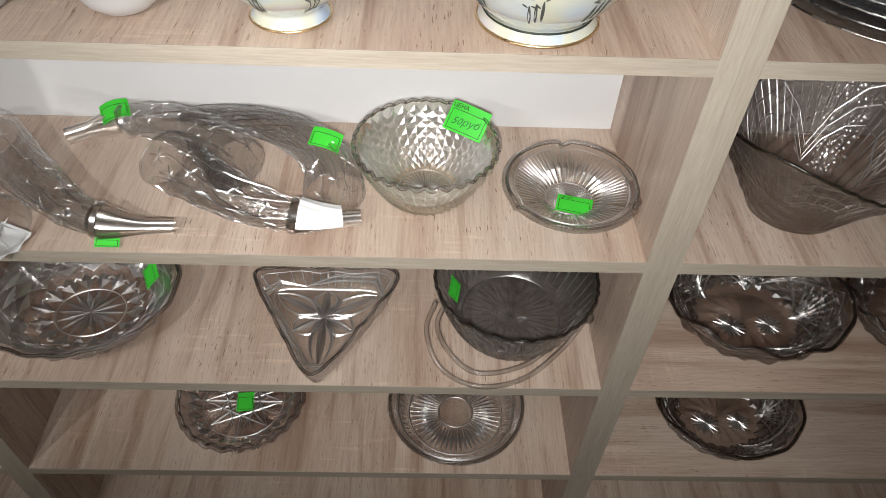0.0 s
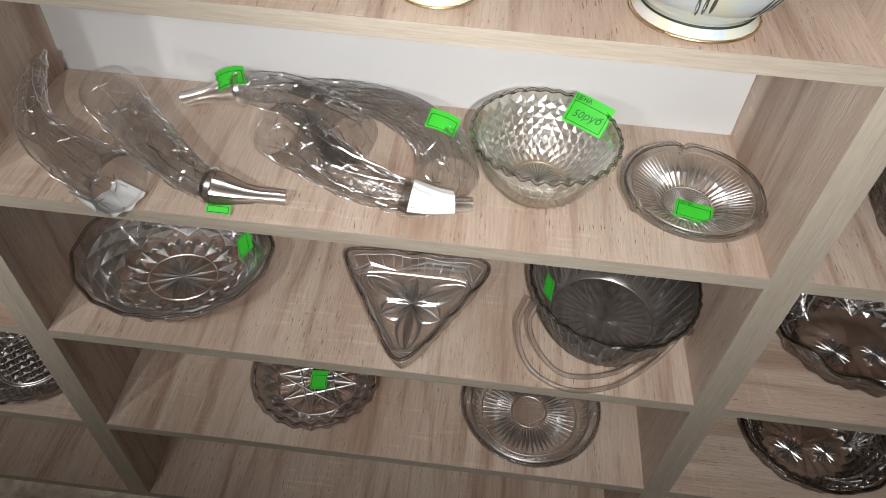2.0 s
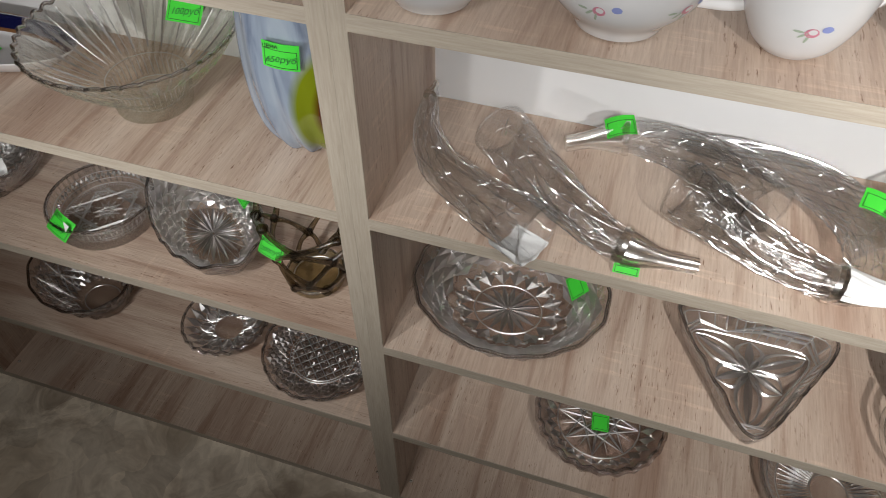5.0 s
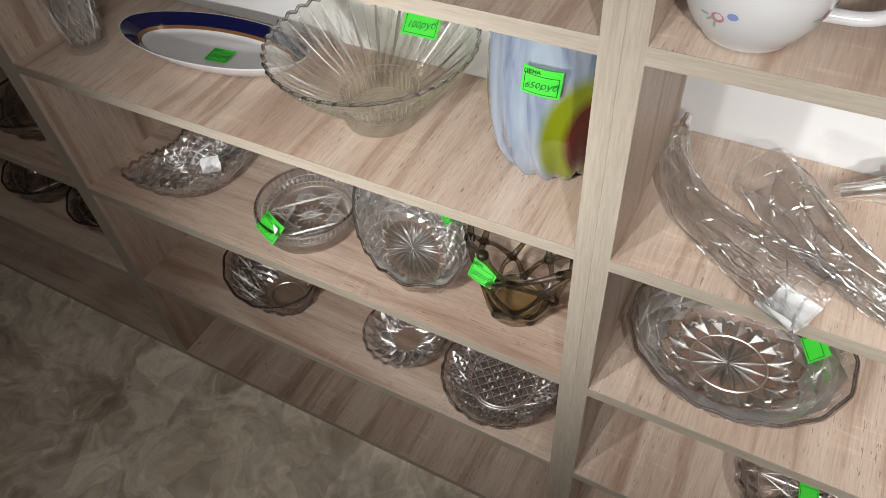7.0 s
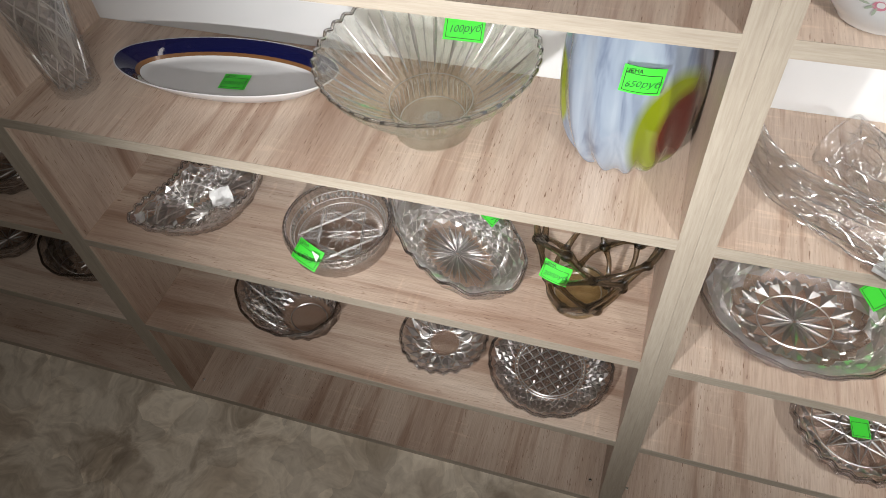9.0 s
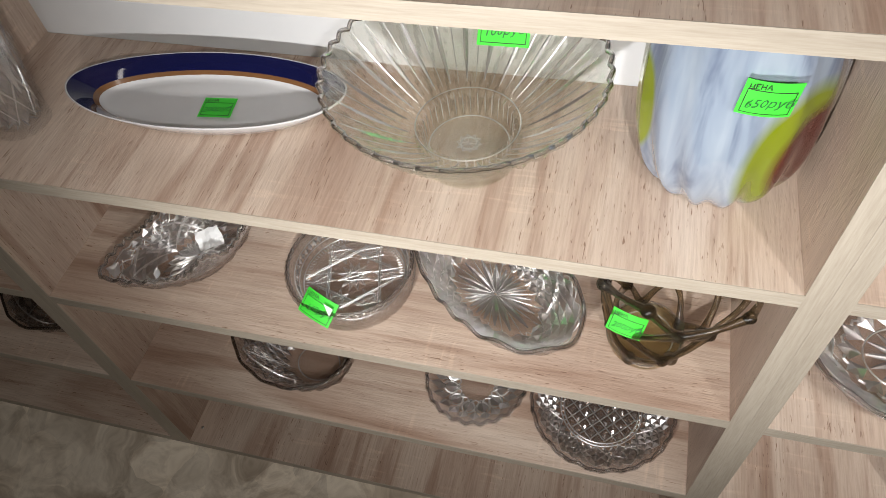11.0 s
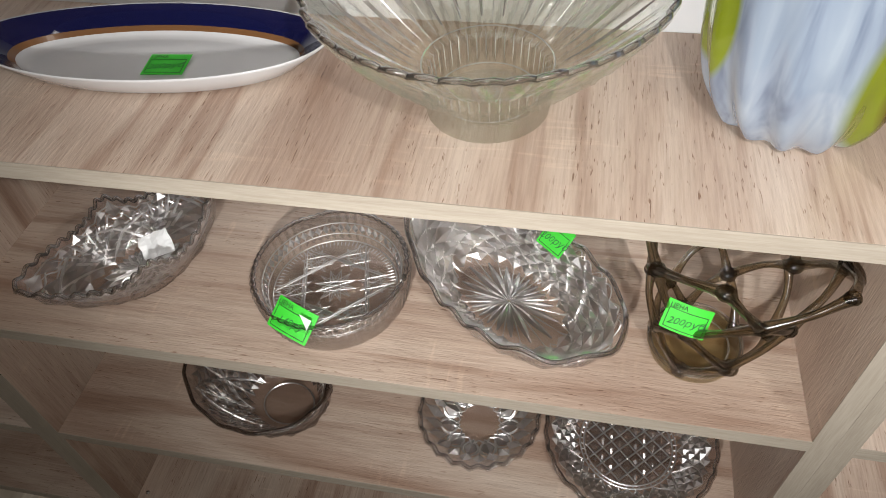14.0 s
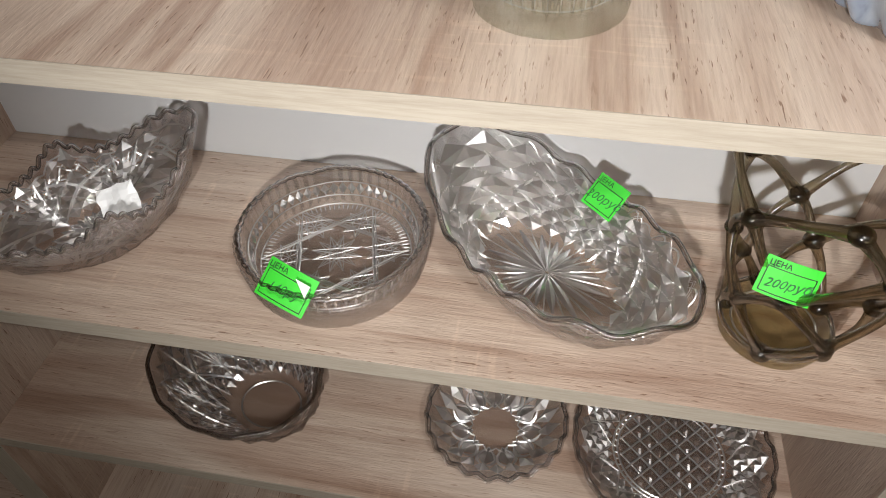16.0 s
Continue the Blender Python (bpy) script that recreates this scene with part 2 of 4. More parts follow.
RIM_DARK = cut_glass("dark_glass_rim", (0.56, 0.53, 0.50), 0.80, 0.03)
FROST = mitre_cut("mitre_cut", (0.93, 0.92, 0.915), 0.46, 0.30, 0.34)
FACET = mitre_cut("facet_cut", (0.95, 0.94, 0.935), 0.28, 0.40, 0.28)
FACET_DARK = mitre_cut("smoke_facet_cut", (0.82, 0.79, 0.77), 0.22, 0.40, 0.26)
HORN = cut_glass("horn_crystal", (0.998, 0.998, 0.998), 0.09, 0.05, 1.5, 0.20, 0.4, 220.0)
HORN_CUT = mitre_cut("horn_cut", (0.99, 0.99, 0.99), 0.42, 0.75, 0.20)
HORN_TIP = mitre_cut("bright_glass_tip", (0.96, 0.94, 0.91), 0.34, 0.50, 0.22)
FROST_DARK = mitre_cut("smoke_mitre_cut", (0.82, 0.79, 0.77), 0.42, 0.30, 0.32)
OPAL = opal_vase_material("opal_glass")
CHINA = porcelain("white_porcelain", (0.56, 0.56, 0.565))
LUSTRE = porcelain("lustre_porcelain", (0.8, 0.78, 0.7), 0.1, True)
GOLD = metal("worn_gilding", (0.75, 0.55, 0.32), 0.3)
STEEL = metal("screw_steel", (0.62, 0.60, 0.57), 0.25)
COBALT = porcelain("cobalt_glaze", (0.006, 0.007, 0.042), 0.07)
BRONZE = porcelain("bronze_band", (0.16, 0.075, 0.03), 0.25)
TAG = painted("green_tag_paper", (0.045, 0.60, 0.035), 0.6, 0.04, 30.0)
BRUSH = painted("grey_brush_paint", (0.06, 0.065, 0.06), 0.3)
INK = painted("black_ink", (0.012, 0.02, 0.012), 0.6)
PEN = painted("pen_ink", (0.015, 0.10, 0.03), 0.6)
PAPER = painted("white_paper", (0.82, 0.83, 0.83), 0.35, 0.03, 20.0)
PINK = painted("rose_enamel", (0.50, 0.20, 0.26), 0.25)
BLUE = painted("blue_enamel", (0.22, 0.26, 0.50), 0.25)
LEAF = painted("leaf_enamel", (0.32, 0.38, 0.30), 0.25)


# ---- mesh helpers ----
def mesh_object(name, verts, faces, mat, parent=None, label="", smooth=True, sharp=None, kind=""):
    me = bpy.data.meshes.new(name)
    me.from_pydata([tuple(v) for v in verts], [], faces)
    me.materials.append(mat)
    if smooth:
        me.polygons.foreach_set("use_smooth", [True] * len(me.polygons))
        if sharp:
            me.set_sharp_from_angle(angle=radians(sharp))
    me.update()
    ob = new(name, me)
    if parent:
        ob.parent = parent
    return tagged(ob, label, kind=kind)


def part(name, bm, mat, parent, label="", smooth=False):
    me = bpy.data.meshes.new(name)
    bm.normal_update()
    bm.to_mesh(me)
    bm.free()
    me.materials.append(mat)
    if smooth:
        me.polygons.foreach_set("use_smooth", [True] * len(me.polygons))
    ob = new(name, me)
    if parent:
        ob.parent = parent
    return tagged(ob, label)


def box(lo, hi, bevel=0.0):
    bm = bmesh.new()
    c = [(a + b) / 2 for a, b in zip(lo, hi)]
    s = [b - a for a, b in zip(lo, hi)]
    bmesh.ops.create_cube(bm, size=1, matrix=Matrix.Translation(c) @ Matrix.Diagonal((*s, 1)))
    if bevel:
        bmesh.ops.bevel(bm, geom=bm.edges[:], offset=bevel, segments=2, affect="EDGES", profile=0.6)
    return bm


def board(name, lo, hi, mat, parent, label="", bevel=0.0006):
    """A board whose own origin lies in its middle, so that its grain starts afresh."""
    c = Vector([(a + b) / 2 for a, b in zip(lo, hi)])
    ob = part(name, box(Vector(lo) - c, Vector(hi) - c, bevel), mat, parent, label)
    ob.location = c
    return ob


def rings_mesh(rings, closed=True, cap_first=False, cap_last=False):
    n = len(rings[0])
    verts = [p for r in rings for p in r]
    faces = []
    for i in range(len(rings) - 1):
        for j in range(n if closed else n - 1):
            a, b2 = i * n + j, i * n + (j + 1) % n
            faces.append((a, b2, b2 + n, a + n))
    if cap_first:
        faces.append(tuple(range(n - 1, -1, -1)))
    if cap_last:
        faces.append(tuple(range((len(rings) - 1) * n, len(rings) * n)))
    return verts, faces


def tube_rings(path, radius, n=10, squash=1.0, wave=None):
    """Rings of a tube along a smooth path; radius is a number or a function of 0..1."""
    rings = []
    count = len(path)
    side = None
    for i, p in enumerate(path):
        d = (path[min(i + 1, count - 1)] - path[max(i - 1, 0)]).normalized()
        if side is None:
            side = d.cross(Vector((0, 0, 1)))
            side = side.normalized() if side.length > 1e-4 else Vector((1, 0, 0))
        side = (side - d * side.dot(d)).normalized()
        up = side.cross(d)
        u = i / (count - 1)
        r = radius(u) if callable(radius) else radius
        ring = []
        for k in range(n):
            a = 2 * math.pi * k / n
            rr = r * (1 + (wave(a, u) if wave else 0))
            ring.append(p + side * (rr * math.cos(a)) + up * (rr * squash * math.sin(a)))
        rings.append(ring)
    return rings


def spline(points, steps=8):
    """A smooth path through points."""
    pts = [Vector(p) for p in points]
    pts = [2 * pts[0] - pts[1]] + pts + [2 * pts[-1] - pts[-2]]
    path = []
    for i in range(1, len(pts) - 2):
        a, b2, c, d = pts[i - 1:i + 3]
        for s in range(steps):
            t = s / steps
            path.append(0.5 * (2 * b2 + (c - a) * t + (2 * a - 5 * b2 + 4 * c - d) * t ** 2 + (3 * b2 - a - 3 * c + d) * t ** 3))
    path.append(pts[-2])
    return path


def tri_wave(x):
    return abs(2 * (x - math.floor(x + 0.5)))


def circle_plan(th):
    return 1.0


def oval_plan(ratio, turn=0.0, power=2.0):
    t0 = radians(turn)

    def f(th):
        c, s = abs(math.cos(th - t0)), abs(math.sin(th - t0))
        return (c ** power + (s / ratio) ** power) ** (-1 / power)
    return f


def rounded_triangle_plan(turn=0.0, q=9):
    def f(th):
        total = sum(max(0.0, math.cos(th - radians(turn) - k * 2 * math.pi / 3)) ** q for k in range(3))
        return 0.5 * max(total, 1e-6) ** (-1 / q) * 1.06
    return f


def ribs(k, depth, twist=0.0):
    return lambda th, s: depth * (tri_wave(k * (th / (2 * math.pi) + twist * s)) - 0.5)


def diamonds(k, rows, depth):
    def f(th, s):
        a, b2 = k * th / (2 * math.pi) + rows * s, k * th / (2 * math.pi) - rows * s
        return depth * (min(tri_wave(a), tri_wave(b2)) - 0.5)
    return f


def flutes_then_diamonds(k, rows, depth, border=0.3):
    low, high = ribs(k, depth), diamonds(k, rows, depth)
    return lambda th, s: low(th, s) if s < border else high(th, s)


def star(k, depth, inner=0.0, outer=1.0):
    def f(th, fr):
        if fr < inner or fr > outer:
            return 0.0
        return depth * tri_wave(k * th / (2 * math.pi)) * min(1.0, 3 * (outer - fr) / max(outer - inner, 1e-6), 0.25 + 2 * fr)
    return f


def vessel(name, loc, R, h, rb, mat, label, category, a=0.7, b=1.3, w=0.005, n=120, m=18, plan=circle_plan, cut=None, cut_in=None,
           base_out=None, base_in=None, rim=None, wb=0.008, shift=(0, 0), sharp=24, group="", prof=None, etch=(), fine=0.0010, edge=True, studs=(), hatch=(), bold=()):
    """A glass or china vessel with an outer and an inner wall, a base and a rounded rim, turned from a profile over a plan outline."""
    ths = [2 * math.pi * i / n for i in range(n)]
    pl = [plan(t) for t in ths]
    rings = []

    def ring(r_of, z_of, s):
        pts = []
        for i, t in enumerate(ths):
            r = max(r_of(t), 0.0003) * pl[i]
            pts.append((r * math.cos(t) + shift[0] * s, r * math.sin(t) + shift[1] * s, z_of(t)))
        rings.append(pts)

    def wall(s):
        return prof(s) if prof else (rb + (R - rb) * s ** a, h * s ** b)
    lift = rim or (lambda th: 0.0)
    fr_list = [0.004, 0.12, 0.24, 0.36, 0.5, 0.64, 0.78, 0.9]
    for fr in fr_list:
        ring(lambda t, fr=fr: rb * fr, lambda t, fr=fr: 0.0006 + (base_out(t, fr) if base_out else 0.0), 0.0)
    for i in range(m + 1):
        s = i / m
        k = min(1.0, s * 6) * min(1.0, (1 - s) * 9 + 0.35)
        ring(lambda t, s=s, k=k: wall(s)[0] + (cut(t, s) * k if cut else 0.0), lambda t, s=s: wall(s)[1] + lift(t) * s * s, s)
    ring(lambda t: R - w * 0.5, lambda t: h + w * 0.3 + lift(t), 1.0)
    for i in range(m, -1, -1):
        s = i / m
        k = min(1.0, (1 - s) * 9 + 0.1)
        ring(lambda t, s=s, k=k: wall(s)[0] - w + (cut_in(t, s) * k if cut_in else 0.0), lambda t, s=s: wb + (h - wb) * wall(s)[1] / h + lift(t) * s * s, s)
    for fr in reversed(fr_list):
        ring(lambda t, fr=fr: max(rb - w, 0.001) * fr, lambda t, fr=fr: wb + (base_in(t, fr) if base_in else 0.0), 0.0)
    verts, faces = rings_mesh(rings)
    last = (len(rings) - 1) * n
    faces.append(tuple(range(n - 1, -1, -1)))
    faces.append(tuple(range(last, last + n)))
    ob = mesh_object(name, verts, faces, mat, sharp=sharp)
    ob.location = loc

    def inside(th, q):
        """A place on the inner face: q runs 0..1 over the floor and 1..2 up the wall."""
        s = max(0.0, q - 1)
        r = (rb - w) * min(q, 1.0) if q <= 1 else wall(s)[0] - w - 0.0004
        z = wb + 0.0004 if q <= 1 else wb + (h - wb) * wall(s)[1] / h + lift(th) * s * s
        r *= plan(th)
        return Vector((r * math.cos(th) + shift[0] * s, r * math.sin(th) + shift[1] * s, z))
    dark = mat in (SMOKE, GREY, OLIVE)
    for lines, thin, flat, name in ((etch, fine, 0.8, "cut_pattern"), (hatch, fine * 0.5, 0.8, "fine_hatching"), (bold, fine * 2.0, 0.45, "star_cut")):
        av, af = [], []
        for line in lines:
            v, f = rings_mesh(tube_rings([inside(*p) for p in line], (lambda u: thin * 1.9 * max(0.2, math.sin(math.pi * u)) ** 0.8) if line[0] != line[-1] and len(line) < 40 else thin, 4, flat))
            af += [tuple(k + len(av) for k in q) for q in f]
            av += v
        if av:
            mesh_object(name, av, af, (FACET_DARK if dark else FACET) if lines is bold else FROST_DARK if dark else FROST, ob, "mitre cuts in the glass", smooth=False, kind="stuff")
    if studs:
        av, af = [], []
        for k, rows, q0, q1, high in studs:
            dq = (q1 - q0) / rows
            for row in range(2 * rows - 1):
                q = q0 + (row + 1) * dq / 2
                for i in range(k):
                    th = 2 * math.pi * (i + 0.5 * (row % 2)) / k
                    hw = math.pi / k
                    c = [inside(th - hw, q), inside(th, q - dq * 0.5), inside(th + hw, q), inside(th, q + dq * 0.5)]
                    mid = inside(th, q)
                    nrm = (c[2] - c[0]).cross(c[3] - c[1]).normalized()
                    if nrm.z < 0:
                        nrm = -nrm
                    o = len(av)
                    av += c + [mid + nrm * high]
                    af += [(o + j, o + (j + 1) % 4, o + 4) for j in range(4)]
        bm = bmesh.new()
        vs = [bm.verts.new(p) for p in av]
        for f in af:
            bm.faces.new([vs[k] for k in f])
        bmesh.ops.remove_doubles(bm, verts=bm.verts, dist=0.0003)
        part("faceting", bm, FACET_DARK if dark else FACET, ob, "diamond facets cut into the glass")
    if edge:
        path = []
        for i in range(2 * n + 1):
            t = math.pi * i / n
            r = (R - w * 0.5 + (cut(t, 0.97) * 0.5 if cut else 0.0)) * plan(t)
            path.append(Vector((r * math.cos(t) + shift[0], r * math.sin(t) + shift[1], h + w * 0.2 + lift(t))))
        v, f = rings_mesh(tube_rings(path, min(w * 0.42, 0.0022), 8))
        mesh_object("rim", v, f, RIM_DARK if dark else RIM, ob, "rounded glass rim")
    return tagged(ob, label, category, group)


def rays(k, q0, q1, turn=0.0, steps=8):
    return [[(turn + 2 * math.pi * i / k, q0 + (q1 - q0) * j / steps) for j in range(steps + 1)] for i in range(k)]


def ring_cut(q, steps=64):
    return [[(2 * math.pi * i / steps, q) for i in range(steps + 1)]]


def lattice(k, rows, q0, q1, steps=14):
    """Crossing slanted cuts round the wall."""
    lines = []
    for i in range(k):
        for sign in (1, -1):
            lines.append([(2 * math.pi / k * (i + sign * rows * j / steps), q0 + (q1 - q0) * j / steps) for j in range(steps + 1)])
    return lines


def petal_cuts(k, q0, q1, wide=0.8, turn=0.0, steps=12):
    lines = []
    for i in range(k):
        for sign in (1, -1):
            lines.append([(turn + 2 * math.pi * i / k + sign * wide * math.pi / k * math.sin(math.pi * j / steps), q0 + (q1 - q0) * j / steps) for j in range(steps + 1)])
    return lines


def scallops(k, q0, q1, steps=6):
    """Arches side by side round the wall."""
    return [[(2 * math.pi * (i + j / steps) / k, q0 + (q1 - q0) * math.sin(math.pi * j / steps)) for j in range(steps + 1)] for i in range(k)]


def fans(k, q0, q1, spread, blades=5, steps=5):
    lines = []
    for i in range(k):
        for n in range(blades):
            d = spread * (n / (blades - 1) - 0.5)
            lines.append([(2 * math.pi * i / k + d * j / steps, q0 + (q1 - q0) * (1 - 0.25 * abs(d) / spread) * j / steps) for j in range(steps + 1)])
    return lines


def hobstar(th, q, r, k=8, skip=3, steps=4):
    """A small many-pointed star of straight cuts round a place on the floor."""
    c = Vector((math.cos(th), math.sin(th))) * q
    rim = [c + Vector((math.cos(2 * math.pi * i / k), math.sin(2 * math.pi * i / k))) * r for i in range(k)]
    lines = []
    for i in range(k):
        for p, e in ((rim[i], rim[(i + skip) % k]), (c, rim[i])):
            seg = [p.lerp(e, j / steps) for j in range(steps + 1)]
            lines.append([(math.atan2(v.y, v.x), v.length) for v in seg])
    return lines


def chords(points, q, steps=10):
    """Straight cuts across the floor between places on a circle."""
    lines = []
    for a, c in points:
        pa, pc = Vector((math.cos(a), math.sin(a))) * q, Vector((math.cos(c), math.sin(c))) * q
        seg = [pa.lerp(pc, j / steps) for j in range(steps + 1)]
        lines.append([(math.atan2(p.y, p.x), p.length) for p in seg])
    return lines


def text_mesh(name, body, size, mat, parent, m, shear=0.0, thick=0.0):
    cu = bpy.data.curves.new(name, "FONT")
    cu.body, cu.size, cu.align_x, cu.align_y, cu.shear, cu.offset, cu.resolution_u = body, size, "CENTER", "CENTER", shear, thick, 2
    tmp = bpy.data.objects.new(name, cu)
    me = bpy.data.meshes.new_from_object(tmp)
    bpy.data.objects.remove(tmp)
    me.transform(m)
    me.materials.clear()
    me.materials.append(mat)
    ob = new(name, me)
    ob.parent = parent
    return ob


def price_tag(thing, centre, right, normal, price="", w=0.044, h=0.032, curl=0.0, heading=True):
    """A green paper price tag stuck on a thing: sheet, printed frame, heading and handwritten price. Centre in world metres."""
    n = Vector(normal).normalized()
    u = Vector(right)
    u = (u - n * u.dot(n)).normalized()
    v = n.cross(u)
    c = Vector(centre) - thing.location
    m = Matrix(((u.x, v.x, n.x, c.x), (u.y, v.y, n.y, c.y), (u.z, v.z, n.z, c.z), (0, 0, 0, 1)))

    def bend(x):
        return curl * (x / (w / 2)) ** 2
    verts, faces = [], []
    k = 8
    for side in (0.0, 0.0004):
        for i in range(k + 1):
            x = -w / 2 + w * i / k
            for y in (-h / 2, h / 2):
                verts.append(m @ Vector((x, y, bend(x) + side)))
    o = 2 * (k + 1)
    for i in range(k):
        a = 2 * i
        faces += [(a, a + 1, a + 3, a + 2), (o + a, o + a + 2, o + a + 3, o + a + 1), (a, a + 2, o + a + 2, o + a), (a + 1, o + a + 1, o + a + 3, a + 3)]
    faces += [(0, o, o + 1, 1), (2 * k, 2 * k + 1, o + 2 * k + 1, o + 2 * k)]
    tag = mesh_object("price_tag", verts, faces, TAG, thing, "bright green paper price tag", smooth=False)
    x0, x1, y0, y1, t = -w * 0.44, w * 0.44, -h * 0.43, h * 0.22, 0.0007
    verts, faces = [], []

    def bar(xa, ya, xb, yb, cuts=6):
        for i in range(cuts):
            p0, p1 = xa + (xb - xa) * i / cuts, xa + (xb - xa) * (i + 1) / cuts
            q = len(verts)
            for x, y in ((p0, ya), (p1, ya), (p1, yb), (p0, yb)):
                verts.append(m @ Vector((x, y, bend(x) + 0.0007)))
            faces.append((q, q + 1, q + 2, q + 3))
    bar(x0, y0, x1, y0 + t), bar(x0, y1, x1, y1 + t), bar(x0, y0 + t, x0 + t, y1, 1), bar(x1 - t, y0 + t, x1, y1, 1)
    mesh_object("printed_frame", verts, faces, INK, tag, smooth=False)
    top = 0.0008 + max(0.0, curl * 0.3)
    if heading:
        text_mesh("heading", "ЦЕНА", h * 0.20, INK, tag, m @ Matrix.Translation((-w * 0.25, h * 0.35, top)), 0, 0.0001)
    if price:
        text_mesh("handwritten_price", price, h * 0.34, PEN, tag, m @ Matrix.Translation((0, -h * 0.11, 0.0009)) @ pose(0, 0, 0, 0, 0, 6), 0.35)
    return tag


# ---- room ----
def slab(name, lo, hi, mat, label):
    ob = part(name, box(lo, hi), mat, None)
    return tagged(ob, label, name.split("_")[0], kind="structure")


slab("floor", (-3.0, -2.6, -0.05), (3.2, 0.27, 0.0), FLOOR, "grey-brown stone-patterned vinyl floor")
slab("ceiling", (-3.0, -2.6, 2.6), (3.2, 0.27, 2.7), CEILING, "plain white painted ceiling")
slab("wall_north", (-3.0, 0.27, -0.05), (3.2, 0.37, 2.7), WALL, "plain pale wall behind the shelving")
slab("wall_south", (-3.0, -2.7, -0.05), (3.2, -2.6, 2.7), WALL, "plain pale wall opposite the shelving")
slab("wall_west", (-3.1, -2.7, -0.05), (-3.0, 0.37, 2.7), WALL, "plain pale side wall")
slab("wall_east", (3.2, -2.7, -0.05), (3.3, 0.37, 2.7), WALL, "plain pale side wall")

# ---- shelving units ----
LEVELS = [0.016, 0.276, 0.526, 0.776, 1.022, 1.276]
DEPTH, SIDE, THICK = 0.235, 0.019, 0.0165


def screw(parent, x, y, z):
    bm = bmesh.new()
    bmesh.ops.create_uvsphere(bm, u_segments=12, v_segments=6, radius=0.0034, matrix=Matrix.Translation((x, y, z)) @ Matrix.Diagonal((1, 1, 0.45, 1)))
    s = part("screw", bm, STEEL, parent, "small domed steel screw", True)
    bm = box((x - 0.002, y - 0.0004, z + 0.0013), (x + 0.002, y + 0.0004, z + 0.0017))
    part("slot", bm, INK, s)


def shelf_unit(x0, x1, grain, label, screws=()):
    """An open shelving unit between the inner faces x0 and x1: two sides, six shelves, a white back; every front edge is banded."""
    unit = new("shelf_unit")
    unit.location = ((x0 + x1) / 2, 0.1, 0)
    ox = unit.location
    top = LEVELS[-1]

    def at(lo, hi):
        return Vector(lo) - ox, Vector(hi) - ox
    for xa, xb in ((x0 - SIDE + 0.0001, x0), (x1, x1 + SIDE - 0.0001)):
        side = board("side_panel", *at((xa, 0.001, 0.0), (xb, DEPTH + 0.004, top)), OAK["z"], unit)
        lo, hi = at((xa, 0.0, 0.0), (xb, 0.001, top))
        bm = box(lo - side.location, hi - side.location)
        part("edge_band", bm, BAND_Z, side, "pale upright edge band")
    for z, g in zip(LEVELS, grain):
        sh = board("shelf", *at((x0, 0.001, z - THICK + (0.0005 if z < 0.1 else 0)), (x1, DEPTH, z)), OAK[g], unit)
        lo, hi = at((x0, 0.0, z - THICK + (0.0005 if z < 0.1 else 0)), (x1, 0.001, z))
        part("edge_band", box(lo - sh.location, hi - sh.location), BAND_X, sh, "pale edge band along the front")
    board("back_panel", *at((x0 - SIDE + 0.002, DEPTH + 0.0005, 0.0), (x1 + SIDE - 0.002, DEPTH + 0.0035, top)), WHITE_BOARD, unit, "white hardboard back", 0)
    for x, y in screws:
        screw(unit, x - ox.x, y - ox.y, LEVELS[0])
    return tagged(unit, label, "shelving", "shelving units in a row")


XA0, XA1, XB0, XB1, XC0, XC1 = -0.906, -0.037, 0.001, 0.848, 0.886, 1.74
shelf_unit(XB0, XB1, "yyyyyy", "pale oak laminate shelving unit with glass horns and china", ((0.011, 0.036), (0.838, 0.036)))
shelf_unit(XA0, XA1, "yxxyyy", "pale oak laminate shelving unit with bowls and coloured vase", ((-0.057, 0.034), (-0.893, 0.031)))
shelf_unit(XC0, XC1, "yxxyyy", "pale oak laminate shelving unit with smoky glass", ((0.898, 0.036),))
shelf_unit(-1.80, XA0 - 2 * SIDE, "xxxyyy", "pale oak laminate shelving unit with dark glass bowls")
Z1, Z2, Z3, Z4 = (LEVELS[i] + 0.0008 for i in (1, 2, 3, 4))

